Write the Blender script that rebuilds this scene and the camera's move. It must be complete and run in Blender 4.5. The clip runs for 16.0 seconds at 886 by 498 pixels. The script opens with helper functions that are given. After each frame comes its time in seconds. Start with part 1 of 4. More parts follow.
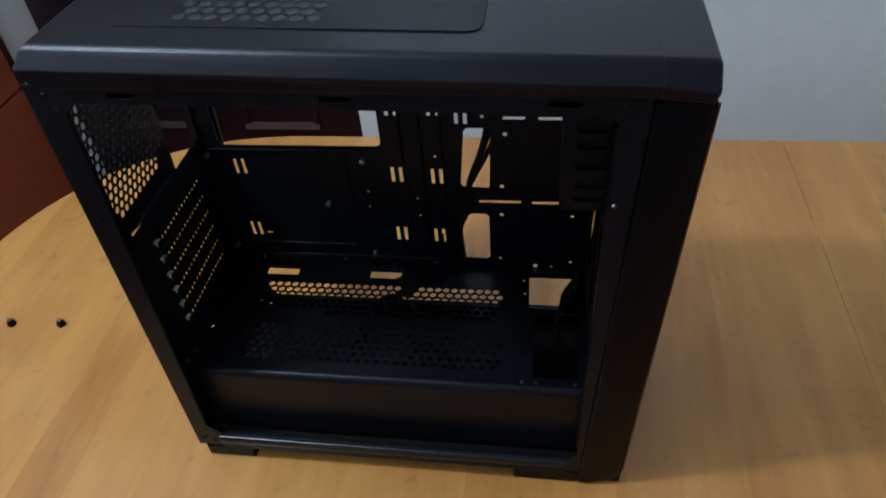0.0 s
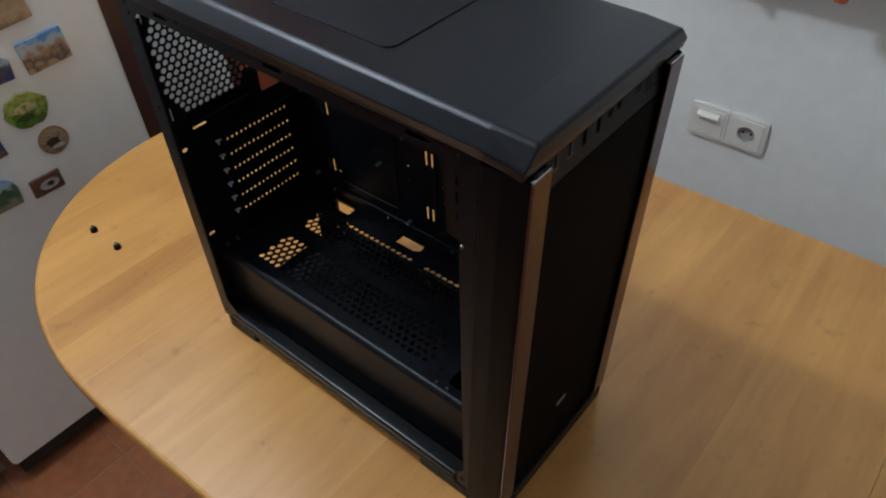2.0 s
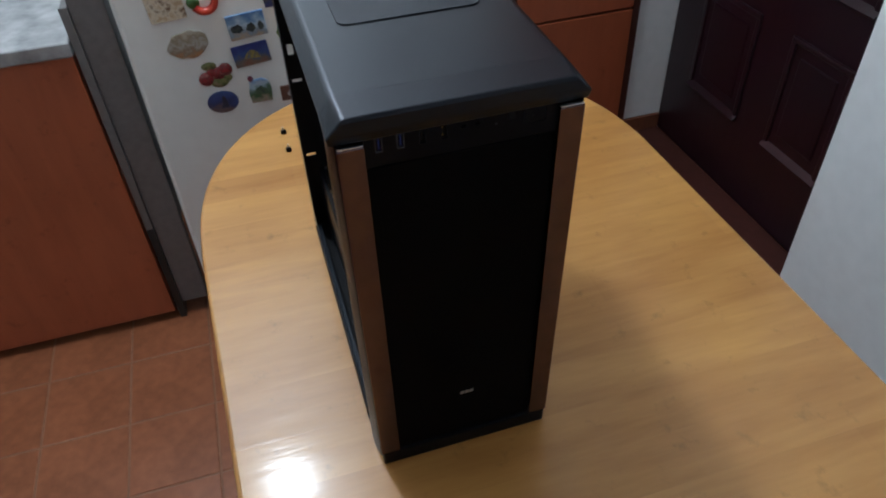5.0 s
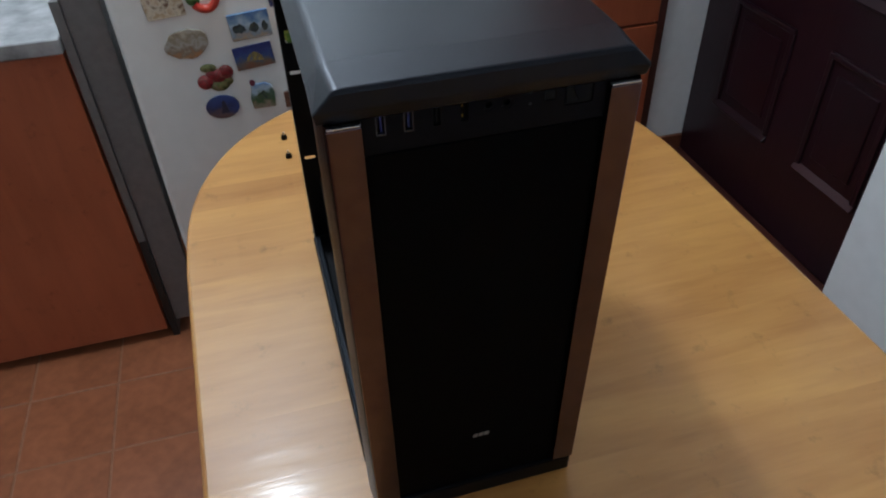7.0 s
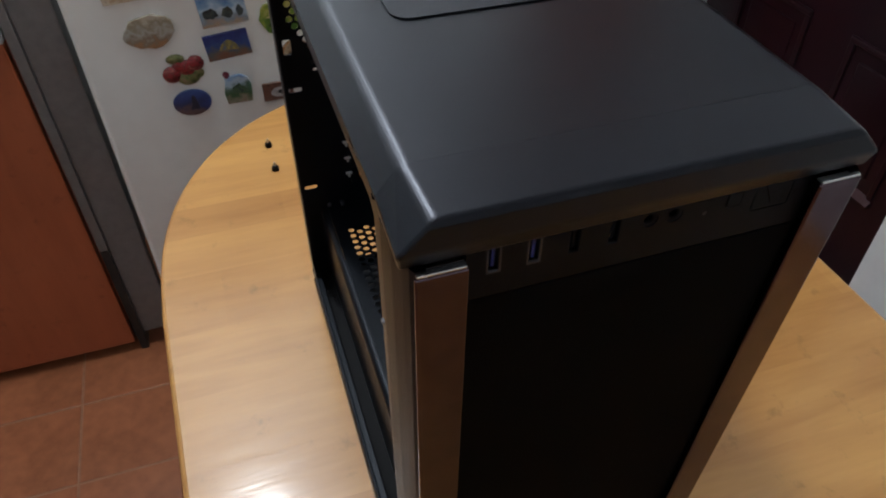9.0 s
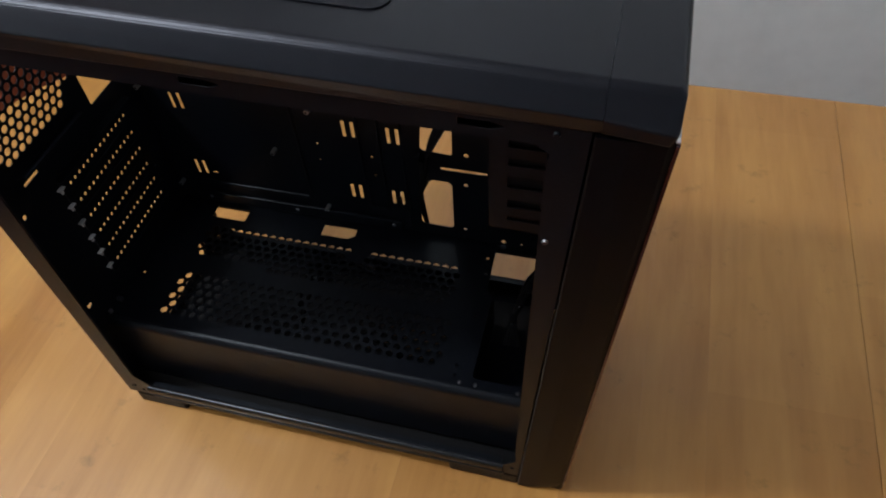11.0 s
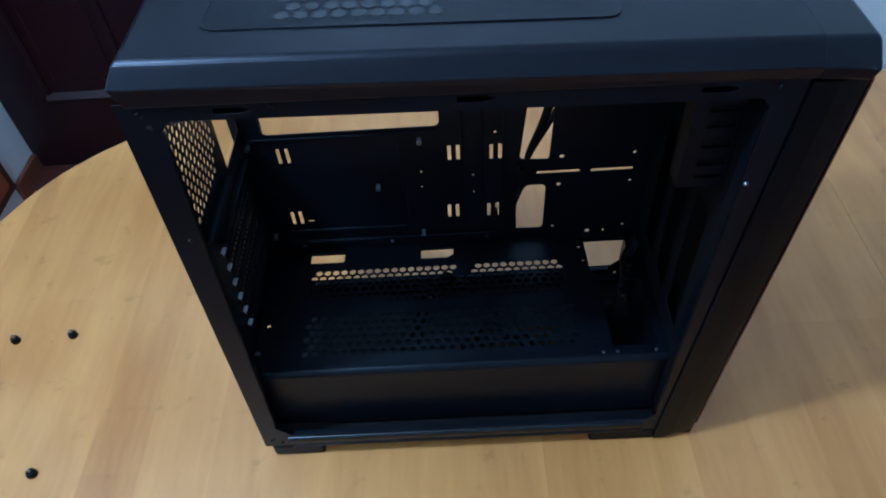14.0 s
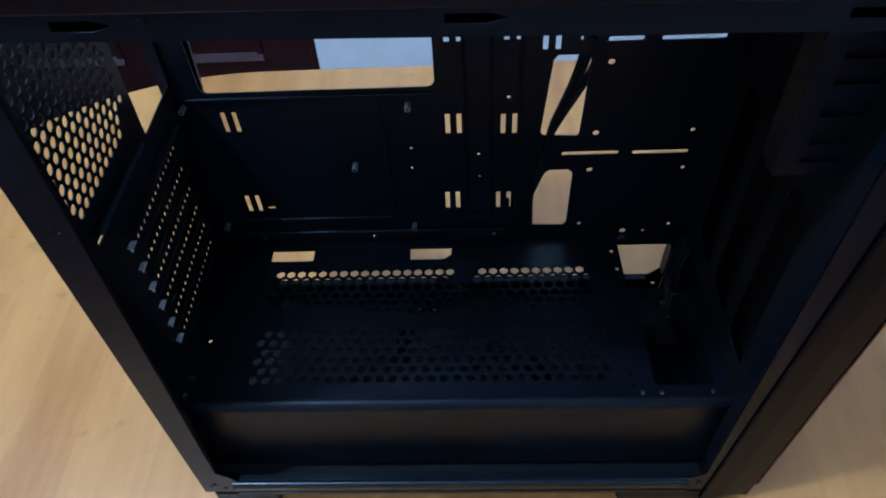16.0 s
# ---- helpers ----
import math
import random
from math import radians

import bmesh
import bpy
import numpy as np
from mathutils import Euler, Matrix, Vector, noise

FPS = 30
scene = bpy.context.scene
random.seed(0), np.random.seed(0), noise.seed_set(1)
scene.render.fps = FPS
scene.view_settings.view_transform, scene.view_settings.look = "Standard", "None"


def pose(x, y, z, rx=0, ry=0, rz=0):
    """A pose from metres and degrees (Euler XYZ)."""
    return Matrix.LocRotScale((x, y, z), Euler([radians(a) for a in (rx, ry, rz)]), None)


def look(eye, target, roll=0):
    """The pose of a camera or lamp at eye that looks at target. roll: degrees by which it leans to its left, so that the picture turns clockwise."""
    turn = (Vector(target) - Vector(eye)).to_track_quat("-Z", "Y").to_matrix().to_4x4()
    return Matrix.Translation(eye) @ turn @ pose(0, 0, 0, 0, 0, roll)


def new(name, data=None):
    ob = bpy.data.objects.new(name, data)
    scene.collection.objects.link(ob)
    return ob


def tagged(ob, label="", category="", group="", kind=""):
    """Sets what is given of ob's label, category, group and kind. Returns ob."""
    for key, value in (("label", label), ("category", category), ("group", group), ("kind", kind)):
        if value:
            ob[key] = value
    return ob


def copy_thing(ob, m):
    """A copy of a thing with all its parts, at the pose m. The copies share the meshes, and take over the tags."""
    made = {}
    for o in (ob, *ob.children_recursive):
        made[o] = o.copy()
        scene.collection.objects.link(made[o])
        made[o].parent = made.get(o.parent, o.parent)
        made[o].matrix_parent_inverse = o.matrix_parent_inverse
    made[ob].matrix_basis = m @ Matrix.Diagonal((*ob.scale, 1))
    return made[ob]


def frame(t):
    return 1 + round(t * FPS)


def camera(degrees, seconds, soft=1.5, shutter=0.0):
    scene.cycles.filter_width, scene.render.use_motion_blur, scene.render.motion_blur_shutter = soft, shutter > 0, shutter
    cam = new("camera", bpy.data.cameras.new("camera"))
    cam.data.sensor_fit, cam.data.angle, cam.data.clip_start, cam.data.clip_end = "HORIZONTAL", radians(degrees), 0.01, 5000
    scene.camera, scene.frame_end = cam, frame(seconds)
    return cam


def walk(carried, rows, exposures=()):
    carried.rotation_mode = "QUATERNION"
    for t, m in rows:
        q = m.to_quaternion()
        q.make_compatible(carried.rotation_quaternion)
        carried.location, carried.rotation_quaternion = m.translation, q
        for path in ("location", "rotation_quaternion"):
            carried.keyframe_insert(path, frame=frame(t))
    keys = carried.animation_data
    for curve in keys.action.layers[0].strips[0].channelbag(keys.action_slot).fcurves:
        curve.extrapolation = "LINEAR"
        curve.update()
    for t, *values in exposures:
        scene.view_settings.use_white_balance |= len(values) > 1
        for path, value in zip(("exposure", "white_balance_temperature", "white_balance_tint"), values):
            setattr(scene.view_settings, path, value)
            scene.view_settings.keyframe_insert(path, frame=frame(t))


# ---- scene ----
cam = camera(63.5, 16.0, soft=2.0)
PATH = [
    (0, (0.378, -0.401, 1.454), (0.092, 1.047, 0.105), -5.7),
    (0.5, (0.494, -0.385, 1.466), (0.0, 0.977, 0.087), -6.4),
    (1, (0.554, -0.376, 1.469), (-0.118, 0.938, 0.119), -6.2),
    (1.5, (0.608, -0.336, 1.481), (-0.2, 0.887, 0.12), -2.9),
    (2, (0.672, -0.298, 1.484), (-0.309, 0.795, 0.126), -3.3),
    (2.5, (0.745, -0.232, 1.494), (-0.318, 0.713, 0.088), -1.2),
    (3, (0.798, -0.158, 1.516), (-0.371, 0.613, 0.088), -0.6),
    (3.5, (0.854, -0.092, 1.521), (-0.443, 0.436, 0.092), -0.7),
    (3.7, (0.875, -0.065, 1.519), (-0.467, 0.38, 0.105), -0.8),
    (5.8, (0.947, -0.045, 1.489), (-0.514, 0.373, 0.189), -2.5),
    (6, (0.939, -0.046, 1.465), (-0.494, 0.405, 0.145), -2.3),
    (6.5, (0.907, -0.04, 1.412), (-0.549, 0.433, 0.126), -2.3),
    (7, (0.857, -0.028, 1.423), (-0.638, 0.363, 0.153), -1.9),
    (7.5, (0.776, 0.023, 1.414), (-0.705, 0.323, 0.103), 3.5),
    (8, (0.691, 0.065, 1.379), (-0.724, 0.291, -0.017), 3.3),
    (8.2, (0.68, 0.069, 1.375), (-0.74, 0.291, -0.015), 3.0),
    (10.3, (0.607, -0.294, 1.45), (-0.103, 0.916, 0.025), -5.0),
    (10.5, (0.556, -0.274, 1.436), (0.03, 0.934, -0.068), -4.4),
    (11, (0.447, -0.258, 1.444), (0.061, 0.929, -0.119), -4.9),
    (11.5, (0.33, -0.293, 1.464), (0.05, 0.968, -0.062), -7.6),
    (12, (0.249, -0.333, 1.471), (0.101, 0.973, -0.036), -5.0),
    (12.5, (0.225, -0.363, 1.48), (0.124, 0.966, -0.011), -5.2),
    (13, (0.219, -0.37, 1.482), (0.183, 0.971, -0.001), -3.6),
    (13.5, (0.216, -0.362, 1.478), (0.224, 0.984, -0.001), -2.6),
    (14, (0.223, -0.364, 1.481), (0.171, 0.971, -0.007), -4.7),
    (14.5, (0.222, -0.357, 1.468), (0.214, 0.972, -0.026), -3.6),
    (15, (0.224, -0.337, 1.44), (0.199, 1.0, -0.047), -3.0),
    (15.5, (0.23, -0.287, 1.386), (0.143, 1.017, -0.128), -4.1),
    (16, (0.235, -0.243, 1.359), (0.144, 1.069, -0.147), -4.2),
]
walk(cam, [(t, look(eye, target, roll)) for t, eye, target, roll in PATH],
     [(0.0, -0.22, 5420, 3), (1.5, -0.22, 5750, 4), (2.5, -0.22, 6050, 4), (3.0, -0.22, 6220, 5), (3.5, -0.2, 6000, 5), (6.0, -0.2, 5380, 3), (8.0, -0.25, 5650, 6), (10.5, -0.08, 6150, 7), (11.2, -0.25, 5900, 8), (12.0, -0.25, 4780, 3), (13.0, -0.25, 4620, 8), (13.6, -0.25, 4620, 7), (13.9, 0.15, 4050, -1), (14.5, 0.15, 4250, 1), (15.0, 0.15, 4300, 2), (16.0, 0.25, 4120, 2)])

# ---- world and lights ----
world = bpy.data.worlds.new("world")
scene.world = world
world.use_nodes = True
world.node_tree.nodes["Background"].inputs[0].default_value = (0.5, 0.6, 0.75, 1)
world.node_tree.nodes["Background"].inputs[1].default_value = 0.05


def point_lamp(name, place, power, radius, colour):
    data = bpy.data.lights.new(name, "POINT")
    data.energy, data.shadow_soft_size, data.color = power, radius, colour
    ob = new(name, data)
    ob.location = place
    return ob


LAMP = (-0.60, -0.24, 2.40)
point_lamp("bulb_light", (LAMP[0] - 0.05, LAMP[1] - 0.01, LAMP[2]), 25.0, 0.055, (1.0, 0.985, 0.97))
point_lamp("bulb_light", (LAMP[0] + 0.05, LAMP[1] + 0.01, LAMP[2]), 25.0, 0.055, (1.0, 0.985, 0.97))

# ---- materials ----


def nodes_of(mat):
    return mat.node_tree.nodes, mat.node_tree.links


def material(name, colour, rough=0.5, metal=0.0, spread=0.12, grain=60.0, bump=0.1, bump_scale=400.0, coat=0.0, stain=4.0, spec=0.5, tint=(1, 1, 1)):
    """Two scales of colour variation, varied gloss and a fine relief."""
    mat = bpy.data.materials.new(name)
    mat.use_nodes = True
    n, l = nodes_of(mat)
    b = n["Principled BSDF"]
    b.inputs["Metallic"].default_value = metal
    b.inputs["Coat Weight"].default_value = coat
    b.inputs["Coat Roughness"].default_value = 0.12
    b.inputs["Specular IOR Level"].default_value = spec
    b.inputs["Specular Tint"].default_value = (*tint, 1)
    tc = n.new("ShaderNodeTexCoord")
    fine, wide = n.new("ShaderNodeTexNoise"), n.new("ShaderNodeTexNoise")
    fine.inputs["Scale"].default_value, wide.inputs["Scale"].default_value = grain, stain
    fine.inputs["Detail"].default_value = wide.inputs["Detail"].default_value = 5
    for t in (fine, wide):
        l.new(tc.outputs["Object"], t.inputs["Vector"])
    add = n.new("ShaderNodeMath")
    add.operation = "ADD"
    l.new(fine.outputs["Fac"], add.inputs[0])
    l.new(wide.outputs["Fac"], add.inputs[1])
    ramp = n.new("ShaderNodeMapRange")
    ramp.inputs["From Min"].default_value, ramp.inputs["From Max"].default_value = 0.7, 1.3
    ramp.inputs["To Min"].default_value, ramp.inputs["To Max"].default_value = 1 - spread, 1 + spread
    l.new(add.outputs[0], ramp.inputs["Value"])
    mul = n.new("ShaderNodeVectorMath")
    mul.operation = "SCALE"
    mul.inputs[0].default_value = colour
    l.new(ramp.outputs[0], mul.inputs["Scale"])
    l.new(mul.outputs[0], b.inputs["Base Color"])
    rr = n.new("ShaderNodeMapRange")
    rr.inputs["To Min"].default_value, rr.inputs["To Max"].default_value = max(0.02, rough * 0.8), min(1, rough * 1.2)
    l.new(wide.outputs["Fac"], rr.inputs["Value"])
    l.new(rr.outputs[0], b.inputs["Roughness"])
    if bump:
        bt, bp = n.new("ShaderNodeTexNoise"), n.new("ShaderNodeBump")
        bt.inputs["Scale"].default_value = bump_scale
        bp.inputs["Strength"].default_value, bp.inputs["Distance"].default_value = bump, 0.001
        l.new(tc.outputs["Object"], bt.inputs["Vector"])
        l.new(bt.outputs["Fac"], bp.inputs["Height"])
        l.new(bp.outputs["Normal"], b.inputs["Normal"])
    return mat


def wood(name, light, dark, along="Y", rough=0.3, coat=0.5, streak=9.0, by_object=True, wave=0.25, stave=0.0):
    """Varnished wood with grain along one axis; each board takes its own tone."""
    mat = bpy.data.materials.new(name)
    mat.use_nodes = True
    n, l = nodes_of(mat)
    b = n["Principled BSDF"]
    tc, info = n.new("ShaderNodeTexCoord"), n.new("ShaderNodeObjectInfo")
    offs, mp = n.new("ShaderNodeVectorMath"), n.new("ShaderNodeMapping")
    offs.operation = "MULTIPLY_ADD"
    l.new(info.outputs["Random"], offs.inputs[0])
    offs.inputs[1].default_value = (7.3, 3.1, 5.7)
    l.new(tc.outputs["Object"], offs.inputs[2])
    l.new(offs.outputs[0], mp.inputs["Vector"])
    mp.inputs["Scale"].default_value = {"X": (1, streak, streak), "Y": (streak, 1, streak), "Z": (streak, streak, 1)}[along]
    g1, g2 = n.new("ShaderNodeTexNoise"), n.new("ShaderNodeTexNoise")
    g1.inputs["Scale"].default_value, g1.inputs["Detail"].default_value = 3.0, 8
    g1.inputs["Distortion"].default_value = 0.6
    g2.inputs["Scale"].default_value, g2.inputs["Detail"].default_value = 18.0, 4
    l.new(mp.outputs[0], g1.inputs["Vector"])
    l.new(mp.outputs[0], g2.inputs["Vector"])
    big = n.new("ShaderNodeTexNoise")
    big.inputs["Scale"].default_value = 5.0
    l.new(tc.outputs["Object"], big.inputs["Vector"])
    terms = [(g1.outputs["Fac"], 0.70), (g2.outputs["Fac"], 0.22), (big.outputs["Fac"], 0.45)]
    if by_object:
        terms.append((info.outputs["Random"], 0.19))
    if stave:
        sep, mul, flo, wn = n.new("ShaderNodeSeparateXYZ"), n.new("ShaderNodeMath"), n.new("ShaderNodeMath"), n.new("ShaderNodeTexWhiteNoise")
        l.new(offs.outputs[0], sep.inputs[0])
        mul.operation, flo.operation = "MULTIPLY", "FLOOR"
        mul.inputs[1].default_value = 1 / stave
        l.new(sep.outputs["Y"], mul.inputs[0])
        l.new(mul.outputs[0], flo.inputs[0])
        wn.noise_dimensions = "2D"
        comb = n.new("ShaderNodeCombineXYZ")
        l.new(flo.outputs[0], comb.inputs[0])
        l.new(info.outputs["Random"], comb.inputs[1])
        l.new(comb.outputs[0], wn.inputs["Vector"])
        terms.append((wn.outputs["Value"], 0.10))
    total = None
    for out, k in terms:
        m = n.new("ShaderNodeMath")
        m.operation = "MULTIPLY_ADD"
        l.new(out, m.inputs[0])
        m.inputs[1].default_value = k
        if total is not None:
            l.new(total, m.inputs[2])
        else:
            m.inputs[2].default_value = 0.0
        total = m.outputs[0]
    ramp = n.new("ShaderNodeMapRange")
    top = sum(k for _, k in terms)
    ramp.inputs["From Min"].default_value, ramp.inputs["From Max"].default_value = top * 0.28, top * 0.72
    l.new(total, ramp.inputs["Value"])
    mix = n.new("ShaderNodeMix")
    mix.data_type = "RGBA"
    mix.inputs[6].default_value, mix.inputs[7].default_value = (*dark, 1), (*light, 1)
    l.new(ramp.outputs[0], mix.inputs[0])
    speck, dirt = n.new("ShaderNodeTexNoise"), n.new("ShaderNodeMapRange")
    speck.inputs["Scale"].default_value, speck.inputs["Detail"].default_value, speck.inputs["Roughness"].default_value = 24.0, 6, 0.7
    l.new(tc.outputs["Object"], speck.inputs["Vector"])
    dirt.inputs["From Min"].default_value, dirt.inputs["From Max"].default_value = 0.59, 0.74
    dirt.inputs["To Min"].default_value, dirt.inputs["To Max"].default_value = 1.0, 0.66
    l.new(speck.outputs["Fac"], dirt.inputs["Value"])
    soiled = n.new("ShaderNodeVectorMath")
    soiled.operation = "SCALE"
    l.new(mix.outputs[2], soiled.inputs[0])
    l.new(dirt.outputs[0], soiled.inputs["Scale"])
    l.new(soiled.outputs[0], b.inputs["Base Color"])
    worn = n.new("ShaderNodeMapRange")
    worn.inputs["To Min"].default_value, worn.inputs["To Max"].default_value = rough * 0.6, min(1.0, rough * 1.4)
    l.new(big.outputs["Fac"], worn.inputs["Value"])
    l.new(worn.outputs[0], b.inputs["Roughness"])
    b.inputs["Coat Weight"].default_value, b.inputs["Coat Roughness"].default_value = coat, 0.15
    wv, bp = n.new("ShaderNodeTexNoise"), n.new("ShaderNodeBump")
    wv.inputs["Scale"].default_value, wv.inputs["Detail"].default_value = 5.0, 3
    l.new(mp.outputs[0], wv.inputs["Vector"])
    bp.inputs["Strength"].default_value, bp.inputs["Distance"].default_value = wave, 0.002
    l.new(wv.outputs["Fac"], bp.inputs["Height"])
    l.new(bp.outputs["Normal"], b.inputs["Normal"])
    l.new(bp.outputs["Normal"], b.inputs["Coat Normal"])
    return mat


def patches(name, colours, scale=30.0, layers=0.0):
    """Printed or painted souvenir colours in irregular patches, or in uneven layers from the lower edge up."""
    mat = bpy.data.materials.new(name)
    mat.use_nodes = True
    n, l = nodes_of(mat)
    b = n["Principled BSDF"]
    tc, t, r = n.new("ShaderNodeTexCoord"), n.new("ShaderNodeTexNoise"), n.new("ShaderNodeValToRGB")
    t.inputs["Scale"].default_value, t.inputs["Detail"].default_value = scale * 1.7, 6
    l.new(tc.outputs["Object"], t.inputs["Vector"])
    if layers:
        sep, up = n.new("ShaderNodeSeparateXYZ"), n.new("ShaderNodeMath")
        l.new(tc.outputs["Generated"], sep.inputs[0])
        up.operation = "MULTIPLY_ADD"
        up.inputs[1].default_value = layers
        mid = n.new("ShaderNodeMath")
        mid.operation = "MULTIPLY_ADD"
        mid.inputs[1].default_value, mid.inputs[2].default_value = 1 - layers * 0.5, -0.25 * layers + 0.08
        l.new(sep.outputs["Z"], mid.inputs[0])
        l.new(t.outputs["Fac"], up.inputs[0])
        l.new(mid.outputs[0], up.inputs[2])
        l.new(up.outputs[0], r.inputs[0])
    else:
        l.new(t.outputs["Fac"], r.inputs[0])
    els = r.color_ramp.elements
    while len(els) < len(colours):
        els.new(0.5)
    for i, c in enumerate(colours):
        f = i / (len(colours) - 1)
        els[i].position = 0.12 + 0.76 * f if layers else 0.33 + 0.34 * f
        els[i].color = (*c, 1)
    l.new(r.outputs[0], b.inputs["Base Color"])
    b.inputs["Roughness"].default_value = 0.3
    bp = n.new("ShaderNodeBump")
    bp.inputs["Strength"].default_value, bp.inputs["Distance"].default_value = 0.2 if layers else 0.4, 0.002
    l.new(t.outputs["Fac"], bp.inputs["Height"])
    l.new(bp.outputs["Normal"], b.inputs["Normal"])
    return mat


M_STEEL = material("black_painted_steel", (0.0032, 0.0040, 0.0066), 0.34, 0.0, 0.3, 90, 0.12, 900, spec=0.20, tint=(0.84, 0.91, 1.0))
M_RAIL = material("black_gloss_painted_steel", (0.0040, 0.0048, 0.0072), 0.26, 0.0, 0.25, 90, 0.08, 900, spec=0.42, tint=(0.84, 0.91, 1.0))
M_GUN = material("darkened_steel_screw", (0.22, 0.22, 0.24), 0.35, 1.0, 0.15, 60, 0.05, 500)
M_PLASTIC = material("black_plastic", (0.0016, 0.0017, 0.0028), 0.38, 0.0, 0.3, 90, 0.25, 1400, spec=0.11, tint=(0.80, 0.84, 1.0))
M_TOP = material("black_satin_plastic", (0.0032, 0.0036, 0.0058), 0.29, 0.0, 0.25, 140, 0.14, 1600, spec=0.34, tint=(0.80, 0.84, 1.0))
M_MESH = material("black_mesh", (0.0008, 0.0007, 0.0009), 0.70, 0.0, 0.4, 300, 0.6, 1500, spec=0.05)
M_DARK = material("matt_black_interior", (0.003, 0.003, 0.004), 0.6, 0.0, 0.3, 90, 0.2, 900, spec=0.15)
M_FILTER = material("dust_filter_mesh", (0.0045, 0.005, 0.008), 0.34, 0.0, 0.3, 400, 0.5, 2200, spec=0.31, tint=(0.80, 0.84, 1.0))
M_VENT = material("vent_seen_through_mesh", (0.030, 0.032, 0.037), 0.5, 0.0, 0.35, 200, 0.3, 1500, spec=0.4)
M_TRIM = material("polished_dark_metal", (0.122, 0.088, 0.108), 0.15, 1.0, 0.2, 60, 0.03, 500)
M_SILVER = material("bright_steel", (0.65, 0.65, 0.66), 0.28, 1.0, 0.1, 60, 0.05, 500)
M_GOLD = material("gold_plated_contact", (0.30, 0.20, 0.05), 0.4, 1.0, 0.1, 60, 0.0, 500)
M_CLIP = material("bare_zinc_steel", (0.62, 0.62, 0.63), 0.35, 0.2, 0.15, 60, 0.05, 500)
M_USB = material("dull_port_steel", (0.085, 0.085, 0.095), 0.45, 1.0, 0.2, 60, 0.05, 500)
M_BRASS = material("plated_standoff", (0.66, 0.66, 0.64), 0.3, 0.85, 0.1, 60, 0.05, 500)
M_RUBBER = material("black_rubber", (0.012, 0.012, 0.012), 0.8, 0.0, 0.2, 80, 0.3, 900)
M_BLUE = material("blue_port_plastic", (0.008, 0.014, 0.10), 0.4, 0.0, 0.1, 80, 0.05, 500)
M_CABLE = material("black_cable_sheath", (0.003, 0.003, 0.004), 0.55, 0.0, 0.2, 80, 0.2, 900, spec=0.16)
M_GREYMARK = material("silver_print", (0.5, 0.5, 0.5), 0.35, 0.6, 0.1, 80, 0.0, 500)
M_TABLE = wood("honey_varnished_beech", (0.66, 0.348, 0.092), (0.35, 0.142, 0.029), "Y", 0.40, 0.42, 8.0, True, 0.25, 0.42)
M_APRON = wood("honey_wood_apron", (0.56, 0.33, 0.12), (0.40, 0.20, 0.06), "X", 0.35, 0.4, 9.0, True, 0.2)
M_WALL = material("white_wall_paint", (0.82, 0.85, 0.86), 0.75, 0.0, 0.04, 25, 0.12, 180, stain=1.5, spec=0.3)
M_CEIL = material("white_ceiling_paint", (0.78, 0.78, 0.77), 0.85, 0.0, 0.03, 25, 0.2, 180, stain=1.5, spec=0.2)
M_FRIDGE = material("white_enamel", (0.80, 0.80, 0.77), 0.35, 0.0, 0.03, 30, 0.06, 250, stain=2, spec=0.5)
M_TILE = material("terracotta_tile", (0.30, 0.105, 0.045), 0.35, 0.0, 0.24, 35, 0.2, 250, stain=7, spec=0.5)
M_GROUT = material("grey_grout", (0.29, 0.145, 0.085), 0.9, 0.0, 0.2, 80, 0.4, 400)
M_DOOR = wood("dark_maroon_wood", (0.0190, 0.0032, 0.0078), (0.0075, 0.0014, 0.0045), "Z", 0.34, 0.15, 8.0, True, 0.25)
# paler door wood: lamplight on the worn ledge is put into the colour
M_LEDGE = wood("lit_worn_maroon_ledge", (0.070, 0.021, 0.025), (0.035, 0.010, 0.013), "X", 0.75, 0.0, 8.0, True, 0.2)
M_ORANGE = wood("reddish_brown_veneer", (0.43, 0.115, 0.046), (0.29, 0.075, 0.030), "Z", 0.38, 0.25, 7.0, True, 0.15)
M_POST = wood("dark_red_wood", (0.10, 0.030, 0.022), (0.05, 0.016, 0.012), "Z", 0.4, 0.3, 8.0, True, 0.25)
M_GREYPANEL = material("grey_laminate", (0.155, 0.145, 0.142), 0.4, 0.0, 0.15, 60, 0.1, 300)
M_COUNTER = material("grey_mottled_worktop", (0.34, 0.34, 0.34), 0.3, 0.0, 0.5, 22, 0.08, 300, stain=9)
M_BASE = wood("brown_baseboard", (0.20, 0.07, 0.035), (0.12, 0.04, 0.02), "X", 0.45, 0.2, 8.0, True, 0.2)
M_RIM = wood("turned_wood_rim", (0.36, 0.20, 0.08), (0.24, 0.12, 0.045), "Z", 0.4, 0.3, 12.0, True, 0.2)
M_SOCKET = material("white_socket_plastic", (0.78, 0.78, 0.75), 0.3, 0.0, 0.03, 60, 0.02, 300)
M_HOLE = material("shaded_socket_recess", (0.36, 0.36, 0.35), 0.5, 0.0, 0.1, 60, 0.0, 300)
M_BLACKBASE = material("black_plinth", (0.012, 0.012, 0.012), 0.6, 0.0, 0.2, 60, 0.1, 300)

# ---- building helpers ----


